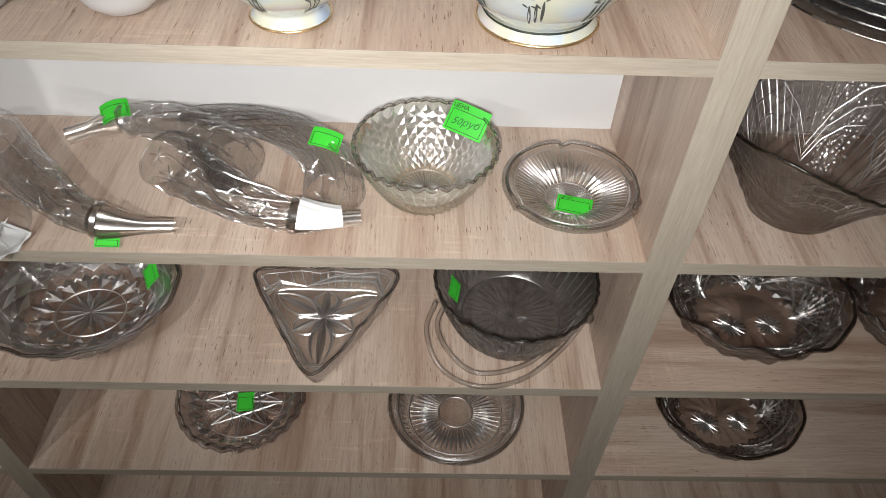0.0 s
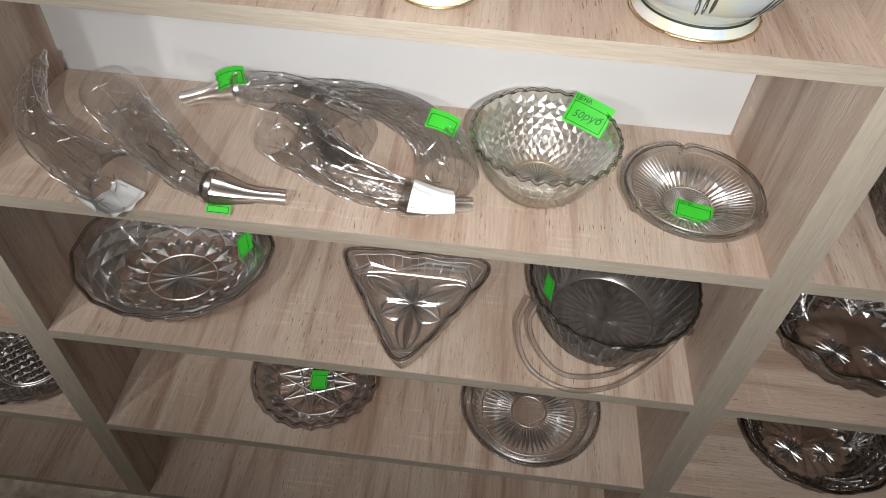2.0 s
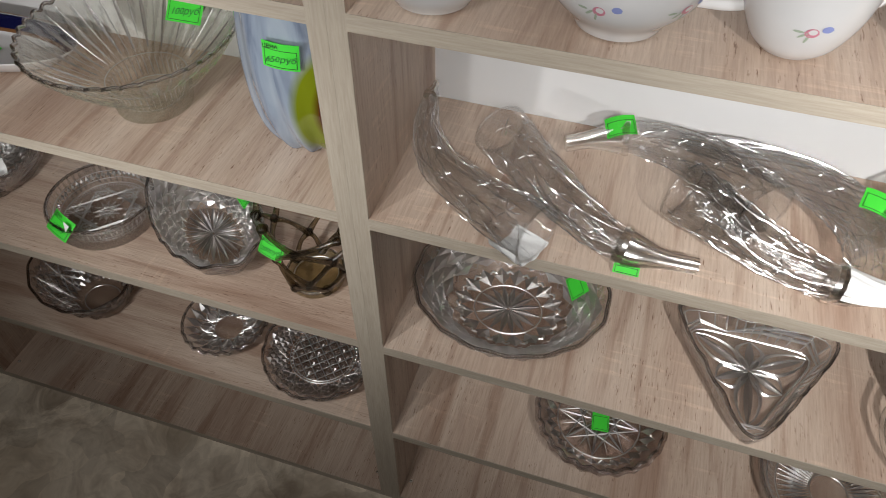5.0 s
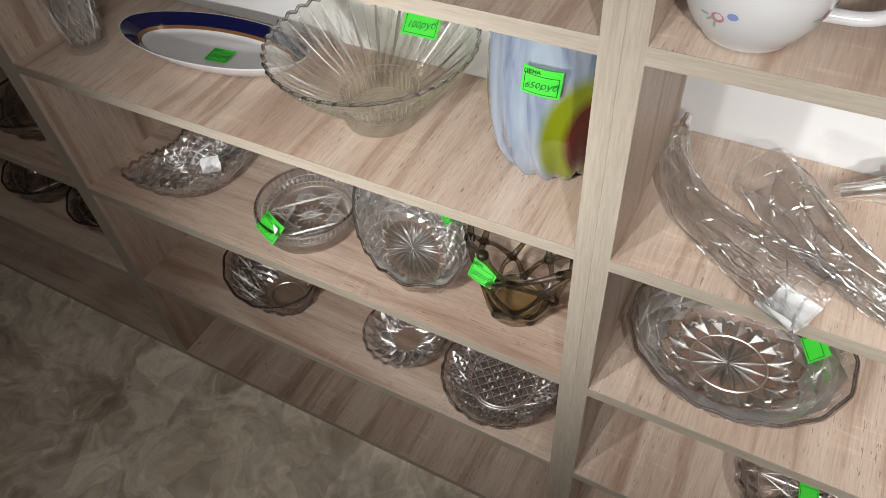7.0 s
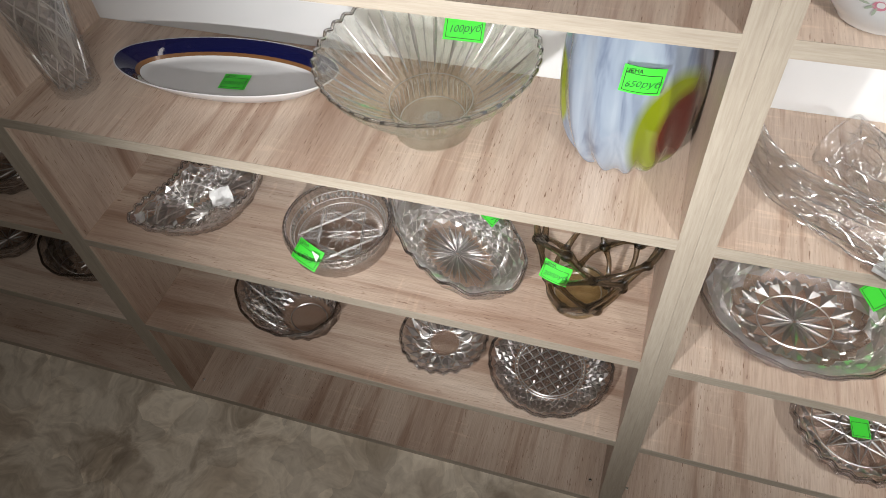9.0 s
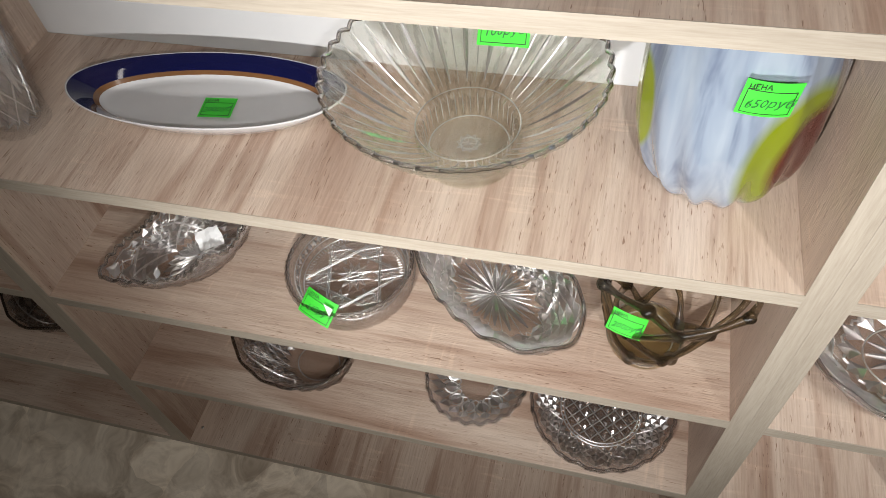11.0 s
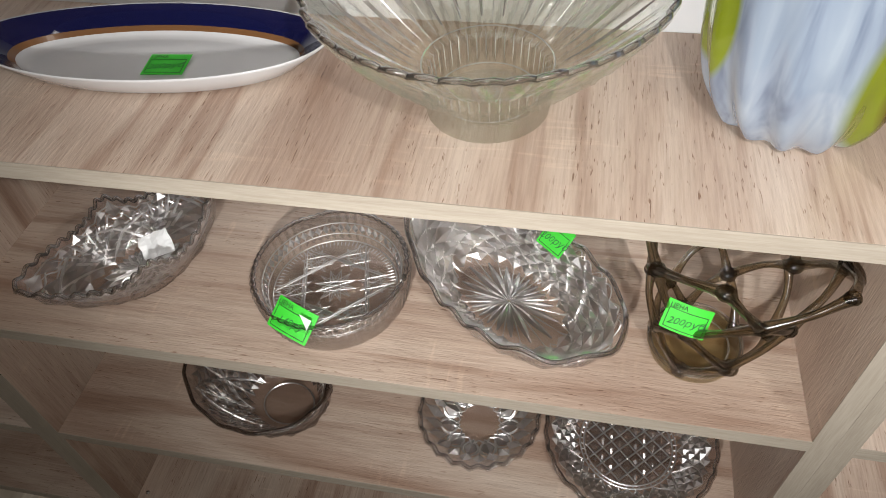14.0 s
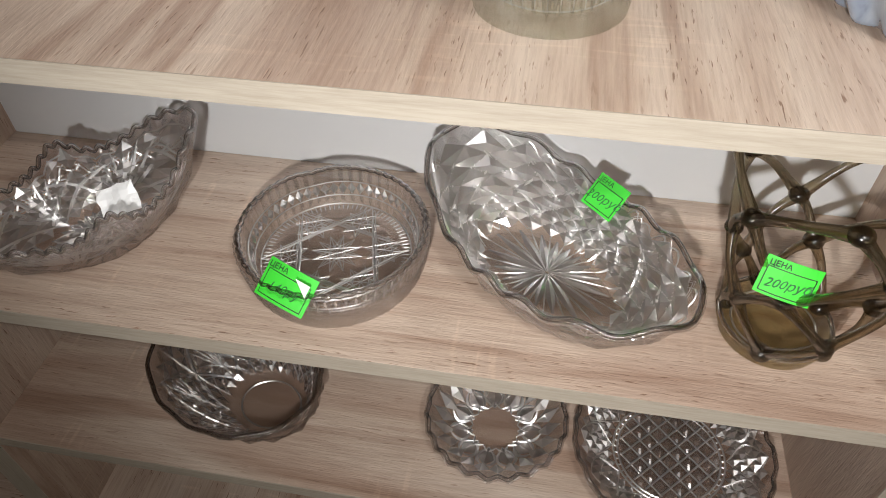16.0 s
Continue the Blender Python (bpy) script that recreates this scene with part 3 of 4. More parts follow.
# ---- horns on the third shelf ----
def horn(points, r_mouth, r_tip, label, twist=0.0, flute=14, cap=0.72, capped=True, leaves=8, sweep=0.12):
    """A cut-glass drinking horn lying on its side: hollow body, collar and a fluted tip."""
    path = spline([Vector(p) for p in points], 10)
    base = Vector((path[0].x, path[0].y, LEVELS[3]))
    path = [p - base for p in path]
    cut_i = int(len(path) * cap) if capped else len(path)
    n = 96

    def rad(u, full=len(path)):
        return r_tip + (r_mouth - r_tip) * (1 - u) ** 0.95

    def wave(a, u):
        k = a / (2 * math.pi)
        return 0.11 * (min(tri_wave(flute / 2 * k + 5 * u + twist * u), tri_wave(flute / 2 * k - 5 * u + twist * u)) - 0.4) * min(1, 8 * u)
    body = path[:cut_i + 1]
    f = len(body) / len(path)
    out = tube_rings(body, lambda u: rad(u * f), n, 0.95, wave)
    inn = tube_rings(body, lambda u: max(rad(u * f) - 0.0035, 0.002), n, 0.95)
    verts, faces = rings_mesh(list(reversed(inn)) + out, cap_first=True, cap_last=True)
    ob = mesh_object("drinking_horn", verts, faces, HORN, sharp=20)
    ob.location = base
    tagged(ob, label, "drinking horn", "cut-glass drinking horns")
    av, af = [], []
    last_j = len(body) - 1
    for i in range(7):
        for ring in range(6):
            cj, ck = 0.10 + 0.125 * i + random.uniform(-0.03, 0.03), (ring + 0.5 * (i % 2) + random.uniform(-0.2, 0.2)) / 6
            for ray in range(6):
                a = math.pi * ray / 3 + 0.3 + i + ring
                line = []
                for m in range(6):
                    q = m / 5
                    fj, fk = cj + (0.04 + 0.02 * (ray % 3)) * q * math.cos(a), ck + (0.04 + 0.03 * (ray % 2)) * q * math.sin(a)
                    jj = min(max(fj, 0.02), 0.985) * last_j
                    j0 = min(int(jj), last_j - 1)
                    k = int(round(fk * n)) % n
                    p = out[j0][k].lerp(out[j0 + 1][k], jj - j0)
                    line.append(p + (p - body[j0]).normalized() * 0.0001)
                v, f2 = rings_mesh(tube_rings(line, lambda u: 0.0009 * max(0.2, math.sin(math.pi * u)), 4))
                af += [tuple(q + len(av) for q in fc) for fc in f2]
                av += v
    for i in range(leaves):
        line = []
        for m in range(25):
            jj = (0.02 + 0.95 * m / 24) * last_j
            j0 = min(int(jj), last_j - 1)
            k = int(round(n * ((i + 0.35 * math.sin(6.0 * m / 24 + i)) / leaves + sweep * m / 24))) % n
            p = out[j0][k].lerp(out[j0 + 1][k], jj - j0)
            line.append(p + (p - body[j0]).normalized() * 0.0002)
        v, f2 = rings_mesh(tube_rings(line, lambda u: 0.0010 * max(0.3, math.sin(math.pi * u)), 4))
        af += [tuple(q + len(av) for q in fc) for fc in f2]
        av += v
    mesh_object("cut_pattern", av, af, HORN_CUT, ob, "bright star and leaf cuts", smooth=False, kind="stuff")
    lip = tube_rings([out[0][k] * 0.5 + inn[0][k] * 0.5 for k in range(0, n, 2)] + [out[0][0] * 0.5 + inn[0][0] * 0.5], 0.0017, 8)
    v, f2 = rings_mesh(lip)
    mesh_object("rim", v, f2, HORN, ob, "rounded glass mouth")
    if capped:
        col = tube_rings(path[cut_i - 1:cut_i + 2], lambda u: rad(f) * (1.12 if u in (0, 1) else 1.2), 32)
        v, fc = rings_mesh(col, cap_first=True, cap_last=True)
        mesh_object("collar", v, fc, HORN_TIP, ob, "bright ribbed glass collar", sharp=30)
        tip = path[cut_i + 1:]
        tr = tube_rings(tip, lambda u: rad(f + (1 - f) * u) * (1.06 - 0.32 * math.sin(math.pi * min(1, u * 0.8)) ** 2), 48, 1.0, lambda a, u: 0.14 * (tri_wave(8 * a / (2 * math.pi)) - 0.5))
        v, fc = rings_mesh(tr, cap_first=True, cap_last=True)
        mesh_object("tip", v, fc, HORN_TIP, ob, "bright fluted glass tip", sharp=20)
    return ob, path, base, rad


def paper_wrap(thing, path, rad, i0, i1, name="paper_label", a0=0.2, a1=2.9, extra=0.0015):
    """A strip of white paper bent round a horn between two places of its path."""
    seg = path[i0:i1 + 1]
    full = tube_rings(seg, lambda u: rad((i0 + (i1 - i0) * u) / (len(path) - 1)) + extra, 48, 1.0, lambda a, u: 0.05 * math.sin(11 * a + 4 * u))
    k0, k1 = int(48 * a0 / (2 * math.pi)), int(48 * a1 / (2 * math.pi))
    outer = [r[k0:k1] for r in full]
    inner = [[p + (seg[j] - p).normalized() * 0.0004 for p in r] for j, r in enumerate(outer)]
    verts, faces = rings_mesh(outer, closed=False)
    off = len(verts)
    v2, f2 = rings_mesh(inner, closed=False)
    verts += v2
    faces += [tuple(reversed([q + off for q in f])) for f in f2]
    mesh_object(name, verts, faces, PAPER, thing, "white paper label, slightly creased")


h1, p1, b1, r1 = horn([(0.185, 0.000, Z3 + 0.036), (0.125, 0.030, Z3 + 0.033), (0.060, 0.075, Z3 + 0.030), (0.027, 0.125, Z3 + 0.032), (0.017, 0.165, Z3 + 0.042), (0.018, 0.190, Z3 + 0.054)],
                     0.034, 0.004, "clear cut-glass drinking horn with amber tip, on shelf edge", cap=0.86)
paper_wrap(h1, p1, r1, 0, 6, a0=3.4, a1=5.6)
h2, p2, b2, r2 = horn([(0.108, 0.150, Z3 + 0.035), (0.155, 0.105, Z3 + 0.032), (0.205, 0.062, Z3 + 0.027), (0.255, 0.030, Z3 + 0.022), (0.300, 0.024, Z3 + 0.017), (0.345, 0.028, Z3 + 0.013)],
                     0.034, 0.009, "clear cut-glass drinking horn with bright faceted tip", cap=0.66)
price_tag(h2, (0.278, 0.008, Z3 + 0.006), (1, 0.0, 0), (0, -0.5, 0.85), "", 0.026, 0.010, heading=False)
h3, p3, b3, r3 = horn([(0.318, 0.112, Z3 + 0.035), (0.362, 0.083, Z3 + 0.033), (0.410, 0.056, Z3 + 0.028), (0.458, 0.040, Z3 + 0.023), (0.500, 0.038, Z3 + 0.017), (0.540, 0.046, Z3 + 0.013)],
                     0.035, 0.009, "clear cut-glass drinking horn wrapped with white paper", cap=0.66)
paper_wrap(h3, p3, r3, 34, 45, a0=0.2, a1=2.9, extra=0.003)
h4, p4, b4, r4 = horn([(0.400, 0.100, Z3 + 0.038), (0.365, 0.140, Z3 + 0.037), (0.318, 0.175, Z3 + 0.034), (0.262, 0.192, Z3 + 0.028), (0.220, 0.185, Z3 + 0.022), (0.183, 0.168, Z3 + 0.018)],
                     0.036, 0.010, "clear cut-glass drinking horn with bright faceted tip at back", cap=0.66)
price_tag(h4, (0.240, 0.186, Z3 + 0.046), (1, 0.35, 0.15), (-0.05, -0.5, 0.9), "", 0.034, 0.024, -0.006, heading=False)
h5, p5, b5, r5 = horn([(0.512, 0.060, Z3 + 0.034), (0.502, 0.108, Z3 + 0.035), (0.468, 0.152, Z3 + 0.035), (0.420, 0.182, Z3 + 0.033), (0.365, 0.202, Z3 + 0.028), (0.310, 0.212, Z3 + 0.022)],
                     0.034, 0.010, "large twisted clear glass drinking horn with green tag", twist=2.5, flute=18, capped=False, leaves=22, sweep=0.45)
price_tag(h5, (0.500, 0.114, Z3 + 0.067), (1, -0.15, -0.25), (0.15, -0.45, 0.9), "", 0.034, 0.023, -0.004, heading=False)

# ---- glass on the third shelf ----
bowl = vessel("ribbed_bowl", (0.610, 0.104, Z3), 0.081, 0.072, 0.036, GREENISH, "greenish clear ribbed glass bowl with green price tag", "bowl",
              a=0.75, b=1.15, w=0.005, n=192, cut=ribs(32, 0.005, 0.10), cut_in=ribs(32, 0.002, 0.10), rim=lambda t: 0.0015 * math.cos(32 * t), base_out=star(24, 0.002), etch=ring_cut(0.97), hatch=rays(32, 1.05, 1.95) + rays(32, 0.1, 0.9) + ring_cut(1.35) + ring_cut(1.65), studs=[(32, 6, 1.02, 1.96, 0.0009)])
price_tag(bowl, (0.655, 0.146, Z3 + 0.072), (0.76, -0.50, 0.02), (-0.20, -0.62, 0.72), "50руб", 0.047, 0.035, -0.003)
ash = vessel("glass_ashtray", (0.774, 0.090, Z3), 0.079, 0.030, 0.040, CLEAR, "round clear glass ashtray with notched rim", "ashtray",
             a=1.0, b=0.75, w=0.012, n=180, cut_in=ribs(30, 0.004), base_out=diamonds(36, 9, 0.0016),
             rim=lambda t: -0.005 * max(0.0, math.cos(3 * (t - math.pi / 2))) ** 40, etch=rays(36, 1.0, 1.7) + ring_cut(0.95) + ring_cut(1.95), hatch=lattice(30, 5, 0.2, 0.92) + rays(72, 1.2, 1.92), fine=0.0009, studs=[(36, 1, 1.0, 1.7, 0.002)])
price_tag(ash, (0.778, 0.076, Z3 + 0.0108), (1, -0.25, 0), (0, -0.05, 1), "", 0.040, 0.026)

smoke_vase = vessel("smoke_glass_vase", (1.040, 0.098, Z3), 0.132, 0.118, 0.056, SMOKE, "large smoke-brown glass bowl vase with wavy rim", "vase",
                    a=1.0, b=0.9, w=0.004, n=240, m=30, plan=oval_plan(0.90, 10), cut=lambda t, s: 0.003 * math.cos(40 * t) * (0.5 + 0.5 * math.sin(3 * t)) + 0.002 * math.sin(40 * s + 6 * math.cos(3 * t)) * (0.5 - 0.5 * math.sin(3 * t)),
                    rim=lambda t: 0.014 * math.sin(2 * t + 0.9) + 0.007 * math.cos(3 * t), etch=scallops(5, 1.25, 1.95) + scallops(5, 1.15, 1.75) + scallops(5, 1.1, 1.55), hatch=rays(60, 1.3, 1.95), fine=0.0006)
price_tag(smoke_vase, (1.128, 0.110, Z3 + 0.125), (0.8, -0.5, 0.2), (-0.6, -0.5, 0.5), "", 0.044, 0.034)

crystal_vase = vessel("crystal_vase", (-0.836, 0.082, Z3), 0.050, 0.185, 0.031, HORN, "tall clear cut-crystal vase on the shelf end", "vase",
                      a=1.6, b=1.0, w=0.006, n=96, m=30, cut=diamonds(12, 4, 0.006), base_out=star(12, 0.003), etch=lattice(8, 3, 1.05, 1.9) + fans(8, 1.2, 1.6, 0.5) + rays(12, 0.1, 0.95), studs=[(14, 8, 1.02, 1.95, 0.003)])



def footed(s):
    """A short upright foot, then a wall that flares to the rim."""
    if s < 0.2:
        return 0.048 + 0.002 * s / 0.2, 0.028 * s / 0.2
    q = (s - 0.2) / 0.8
    return 0.050 + 0.078 * q ** 0.85, 0.028 + 0.076 * q ** 1.1


big_bowl = vessel("fluted_bowl", (-0.338, 0.114, Z3), 0.128, 0.104, 0.048, GREENISH, "large pale green fluted glass bowl with green price tag", "bowl",
                  w=0.006, n=252, m=35, cut=lambda t, s: ribs(36, 0.005)(t, s) if s < 0.22 else ribs(42, 0.006, 0.05)(t, s), cut_in=ribs(42, 0.0024, 0.05),
                  rim=lambda t: 0.0030 * abs(math.sin(21 * t)), wb=0.012, prof=footed, bold=rays(21, 1.30, 1.96), hatch=rays(42, 1.28, 1.97) + rays(36, 1.02, 1.22) + hobstar(0, 0.0001, 0.3, 10, 3), etch=ring_cut(0.93) + ring_cut(1.24), fine=0.0007)
price_tag(big_bowl, (-0.318, 0.196, Z3 + 0.088), (1, 0.02, 0), (0, -0.72, 0.70), "100руб", 0.050, 0.036)


def opal_vase(loc):
    n, rings = 144, []
    prof = [(0.02, 0.002), (0.046, 0.0008), (0.056, 0.010), (0.066, 0.030), (0.073, 0.060), (0.0755, 0.095), (0.0745, 0.13), (0.071, 0.165), (0.067, 0.195), (0.068, 0.208), (0.066, 0.211), (0.063, 0.207), (0.066, 0.165), (0.069, 0.10), (0.06, 0.03), (0.02, 0.012)]
    pts = spline([(r, 0, z) for r, z in prof], 3)
    for p in pts:
        d = 0.0010 + 0.0026 * max(0.0, 1 - p.z / 0.10)
        rings.append([((p.x + d * math.cos(14 * (t + p.z * 1.5))) * math.cos(t), (p.x + d * math.cos(14 * (t + p.z * 1.5))) * math.sin(t), p.z) for t in (2 * math.pi * k / n for k in range(n))])
    v, f = rings_mesh(rings, cap_first=True, cap_last=True)
    ob = mesh_object("opal_glass_vase", v, f, OPAL)
    ob.location = loc
    return tagged(ob, "milky blue glass vase with lime and red drops", "vase")


vase = opal_vase((-0.114, 0.132, Z3))
price_tag(vase, (-0.103, 0.053, Z3 + 0.150), (1, 0.10, -0.10), (0.12, -1, 0.02), "650руб", 0.039, 0.030, -0.003)


def oval_dish(loc, turn):
    """A long china dish: white well, bronze band, cobalt rim, each a piece of its own."""
    n = 96
    root = None
    rows = [("oval_dish", CHINA, [(0.02, 0.004), (0.58, 0.004), (0.66, 0.0045), (0.71, 0.006), (0.74, 0.009)]),
            ("bronze_band", BRONZE, [(0.74, 0.009), (0.76, 0.0112), (0.785, 0.0140)]),
            ("cobalt_rim", COBALT, [(0.785, 0.0140), (0.86, 0.0215), (0.93, 0.0275), (0.985, 0.0315)]),
            ("white_edge", CHINA, [(0.985, 0.0315), (1.0, 0.0322), (1.004, 0.0308), (0.99, 0.0284), (0.88, 0.0180), (0.76, 0.0060), (0.64, 0.0006), (0.02, 0.0004)])]
    for name, mat, prof in rows:
        rings = []
        for f, z in prof:
            ring = []
            for k in range(n):
                t = 2 * math.pi * k / n
                g = 1 - f
                ax, ay = 0.158 - 0.115 * g, 0.060 - 0.060 * g * 0.95
                x, y = ax * math.cos(t), ay * math.sin(t)
                c, s = math.cos(radians(turn)), math.sin(radians(turn))
                ring.append((x * c - y * s, x * s + y * c, 0.85 * z + 0.0035 * (abs(math.cos(t)) ** 4) * f))
            rings.append(ring)
        v, f = rings_mesh(rings, cap_first=(name == "oval_dish"), cap_last=(name == "white_edge"))
        ob = mesh_object(name, v, f, mat, root, {"bronze_band": "brown gilt band", "cobalt_rim": "dark cobalt blue glazed rim", "white_edge": "white edge and underside"}.get(name, ""))
        root = root or ob
    root.location = loc
    return tagged(root, "long oval white china dish with cobalt blue rim", "dish")


dish = oval_dish((-0.630, 0.135, Z3), 4.5)
price_tag(dish, (-0.619, 0.131, Z3 + 0.0052), (1, 0.10, 0), (0, -0.02, 1), "200руб", 0.037, 0.029)

# ---- glass on the second shelf ----
b2bowl = vessel("crystal_bowl", (0.148, 0.106, Z2), 0.134, 0.066, 0.056, TINTED, "large cut-crystal bowl with star base, green tag", "bowl",
                a=0.75, b=1.3, w=0.007, n=192, m=36, plan=oval_plan(0.87), cut=flutes_then_diamonds(16, 2, 0.007), wb=0.010, bold=rays(16, 0.05, 0.92) + fans(7, 1.34, 1.80, 0.5, 3), etch=scallops(16, 1.0, 1.20) + rays(16, 1.0, 1.26) + lattice(7, 1, 1.28, 1.94) + ring_cut(0.97),
                hatch=fans(7, 1.32, 1.78, 0.55, 7) + lattice(28, 3, 1.3, 1.95) + rays(42, 1.55, 1.95) + rays(16, 0.05, 0.9), fine=0.0011, studs=[(16, 1, 1.0, 1.26, 0.004), (14, 3, 1.3, 1.95, 0.004)])
price_tag(b2bowl, (0.233, 0.140, Z2 + 0.055), (0.3, -0.9, 0.1), (-0.6, -0.3, 0.7), "", 0.036, 0.028, heading=False)
tri = vessel("triangular_dish", (0.472, 0.104, Z2), 0.131, 0.040, 0.108, CUT, "triangular cut-crystal dish with flower base", "dish",
             a=0.8, b=1.2, w=0.009, n=180, m=14, plan=rounded_triangle_plan(90, 4.2), wb=0.010, rim=lambda t: 0.003 * math.cos(9 * t), cut=ribs(18, 0.004),
             bold=rays(6, 0.03, 0.90, math.pi / 2) + rays(6, 0.03, 0.40, math.pi / 3), etch=petal_cuts(3, 0.04, 0.92, 0.40, -math.pi / 2) + petal_cuts(3, 0.04, 0.90, 0.52, math.pi / 2) + ring_cut(0.97) + scallops(3, 1.12, 1.75) + scallops(3, 1.12, 1.5),
             hatch=rays(6, 0.05, 0.80, math.pi / 2) + ring_cut(1.85) + rays(36, 1.1, 1.9), fine=0.0015)


def handled_basket(loc):
    ob = vessel("glass_basket", loc, 0.112, 0.088, 0.076, GREY, "dark grey glass basket with clear bail handle", "basket",
                a=0.8, b=1.1, w=0.005, n=200, m=18, cut=ribs(40, 0.004, 0.08), base_out=diamonds(20, 5, 0.002), rim=lambda t: 0.002 * math.cos(20 * t), etch=rays(40, 1.1, 1.9) + ring_cut(0.98))
    for off, lift in ((0.0, 0.0), (0.014, 0.010)):
        pts = [(-0.108 + off, -0.040, 0.080), (-0.120 + off, -0.062, 0.045 + lift), (-0.100 + off, -0.100 + off, 0.014 + lift), (-0.050, -0.122 + off, 0.006 + lift), (0.010, -0.112 + off, 0.012 + lift), (0.060, -0.080 + off, 0.034 + lift), (0.092 - off, -0.050, 0.062)]
        v, f = rings_mesh(tube_rings(spline(pts, 8), 0.0036, 12), cap_first=True, cap_last=True)
        mesh_object("handle", v, f, CLEAR, ob, "clear glass handle laid down")
    for x, y, z in ((0.094, -0.050, 0.064), (0.082, -0.046, 0.070)):
        bm = bmesh.new()
        bmesh.ops.create_uvsphere(bm, u_segments=16, v_segments=10, radius=0.0085, matrix=Matrix.Translation((x, y, z)))
        part("knob", bm, CLEAR, ob, "round glass knob", True)
    return ob


basket = handled_basket((0.735, 0.120, Z2))
price_tag(basket, (0.652, 0.110, Z2 + 0.070), (0.2, -0.9, 0.1), (0.8, -0.2, 0.5), "", 0.030, 0.024, heading=False)
vessel("smoke_bowl", (1.072, 0.118, Z2), 0.130, 0.068, 0.062, SMOKE, "smoky cut-crystal bowl with fan cuts", "bowl",
       a=0.7, b=1.35, w=0.007, n=168, plan=oval_plan(0.85), m=30, cut=diamonds(10, 2, 0.011), base_out=star(14, 0.006), rim=lambda t: 0.004 * math.cos(10 * t), etch=hobstar(3.7, 0.55, 0.42, 16, 8) + hobstar(5.9, 0.62, 0.34, 16, 8) + fans(5, 1.05, 1.85, 1.0, 9) + lattice(5, 1, 1.05, 1.95), hatch=lattice(20, 2, 1.3, 1.8) + scallops(10, 1.5, 1.95), fine=0.0011, studs=[(20, 5, 1.1, 1.95, 0.003)])
vessel("smoke_bowl", (1.320, 0.118, Z2), 0.115, 0.062, 0.055, SMOKE, "smoky cut-crystal bowl with scalloped rim", "bowl",
       a=0.7, b=1.35, w=0.007, n=168, cut=diamonds(12, 3, 0.007), base_out=star(12, 0.004), rim=lambda t: 0.004 * math.cos(16 * t), etch=rays(14, 0.05, 0.95) + lattice(10, 3, 1.1, 1.9) + fans(10, 1.3, 1.7, 0.4), studs=[(14, 3, 1.1, 1.95, 0.004)])

boat = vessel("boat_dish", (-0.724, 0.097, Z2), 0.117, 0.050, 0.060, TINTED, "boat-shaped cut-crystal dish with raised ends, white label", "dish",
              a=0.75, b=1.2, w=0.006, n=192, m=28, plan=oval_plan(0.56, 50, 1.5), cut=diamonds(12, 2, 0.005), base_out=star(16, 0.006),
              rim=lambda t: 0.036 * max(0.0, math.cos(t - radians(50))) ** 6 + 0.012 * max(0.0, -math.cos(t - radians(50))) ** 6 + 0.018 * abs(math.sin(t - radians(50))) ** 24 + 0.0025 * math.cos(40 * t), etch=fans(4, 1.0, 1.92, 1.1, 7) + petal_cuts(12, 0.05, 0.95, 0.8) + lattice(4, 1, 1.02, 1.9) + ring_cut(1.90), hatch=fans(4, 1.3, 1.85, 0.5, 9) + lattice(24, 2, 1.5, 1.85), fine=0.0013, studs=[(24, 1, 1.70, 1.96, 0.003), (16, 3, 1.02, 1.7, 0.004), (24, 2, 0.2, 1.0, 0.002)])


def crumpled_label(thing, centre, right, normal, w, h, k=5):
    """A small sheet of shiny paper, creased all over, with its own thickness."""
    n = Vector(normal).normalized()
    u = Vector(right)
    u = (u - n * u.dot(n)).normalized()
    v = n.cross(u)
    c = Vector(centre) - thing.location
    rows = [[c + u * (w * (i / k - 0.5) + random.uniform(-0.001, 0.001)) + v * (h * (j / k - 0.5) + random.uniform(-0.001, 0.001)) + n * random.uniform(-0.0016, 0.0016) for i in range(k + 1)] for j in range(k + 1)]
    verts, faces = rings_mesh(rows, closed=False)
    low, more = rings_mesh([[p - n * 0.0004 for p in r] for r in rows], closed=False)
    faces += [tuple(q + len(verts) for q in reversed(f)) for f in more]
    mesh_object("paper_label", verts + low, faces, PAPER, thing, "small creased white paper label", smooth=False)


crumpled_label(boat, (-0.697, 0.102, Z2 + 0.045), (1, 0.35, 0.25), (0.25, -0.75, 0.6), 0.034, 0.026)


def star_box(loc):
    """A low round crystal bowl with a beaded rim and a six-pointed star in its floor."""
    third = 2 * math.pi / 6
    arms = [(0.26 + third * i, 0.26 + third * (i + 2)) for i in range(6)]
    ob = vessel("round_crystal_dish", loc, 0.083, 0.042, 0.075, CUT, "low round crystal dish with star floor, torn green tag", "dish",
                a=0.7, b=1.0, w=0.008, n=216, m=14, wb=0.010, cut=ribs(54, 0.003), rim=lambda t: -0.0022 * max(0.0, math.cos(3 * t)) ** 12,
                etch=chords(arms, 0.97) + ring_cut(0.985) + rays(54, 1.30, 1.62) + ring_cut(1.26) + ring_cut(1.68),
                hatch=sum((hobstar(0.26 + third * i, 0.62, 0.27, 8, 3) for i in range(6)), []) + hobstar(0.26, 0.0001, 0.34, 12, 5) + rays(90, 0.86, 0.97) + chords([(a + 0.07, b2 - 0.07) for a, b2 in arms], 0.93), fine=0.0008,
                studs=[(54, 1, 1.30, 1.66, 0.0022)])
    return ob


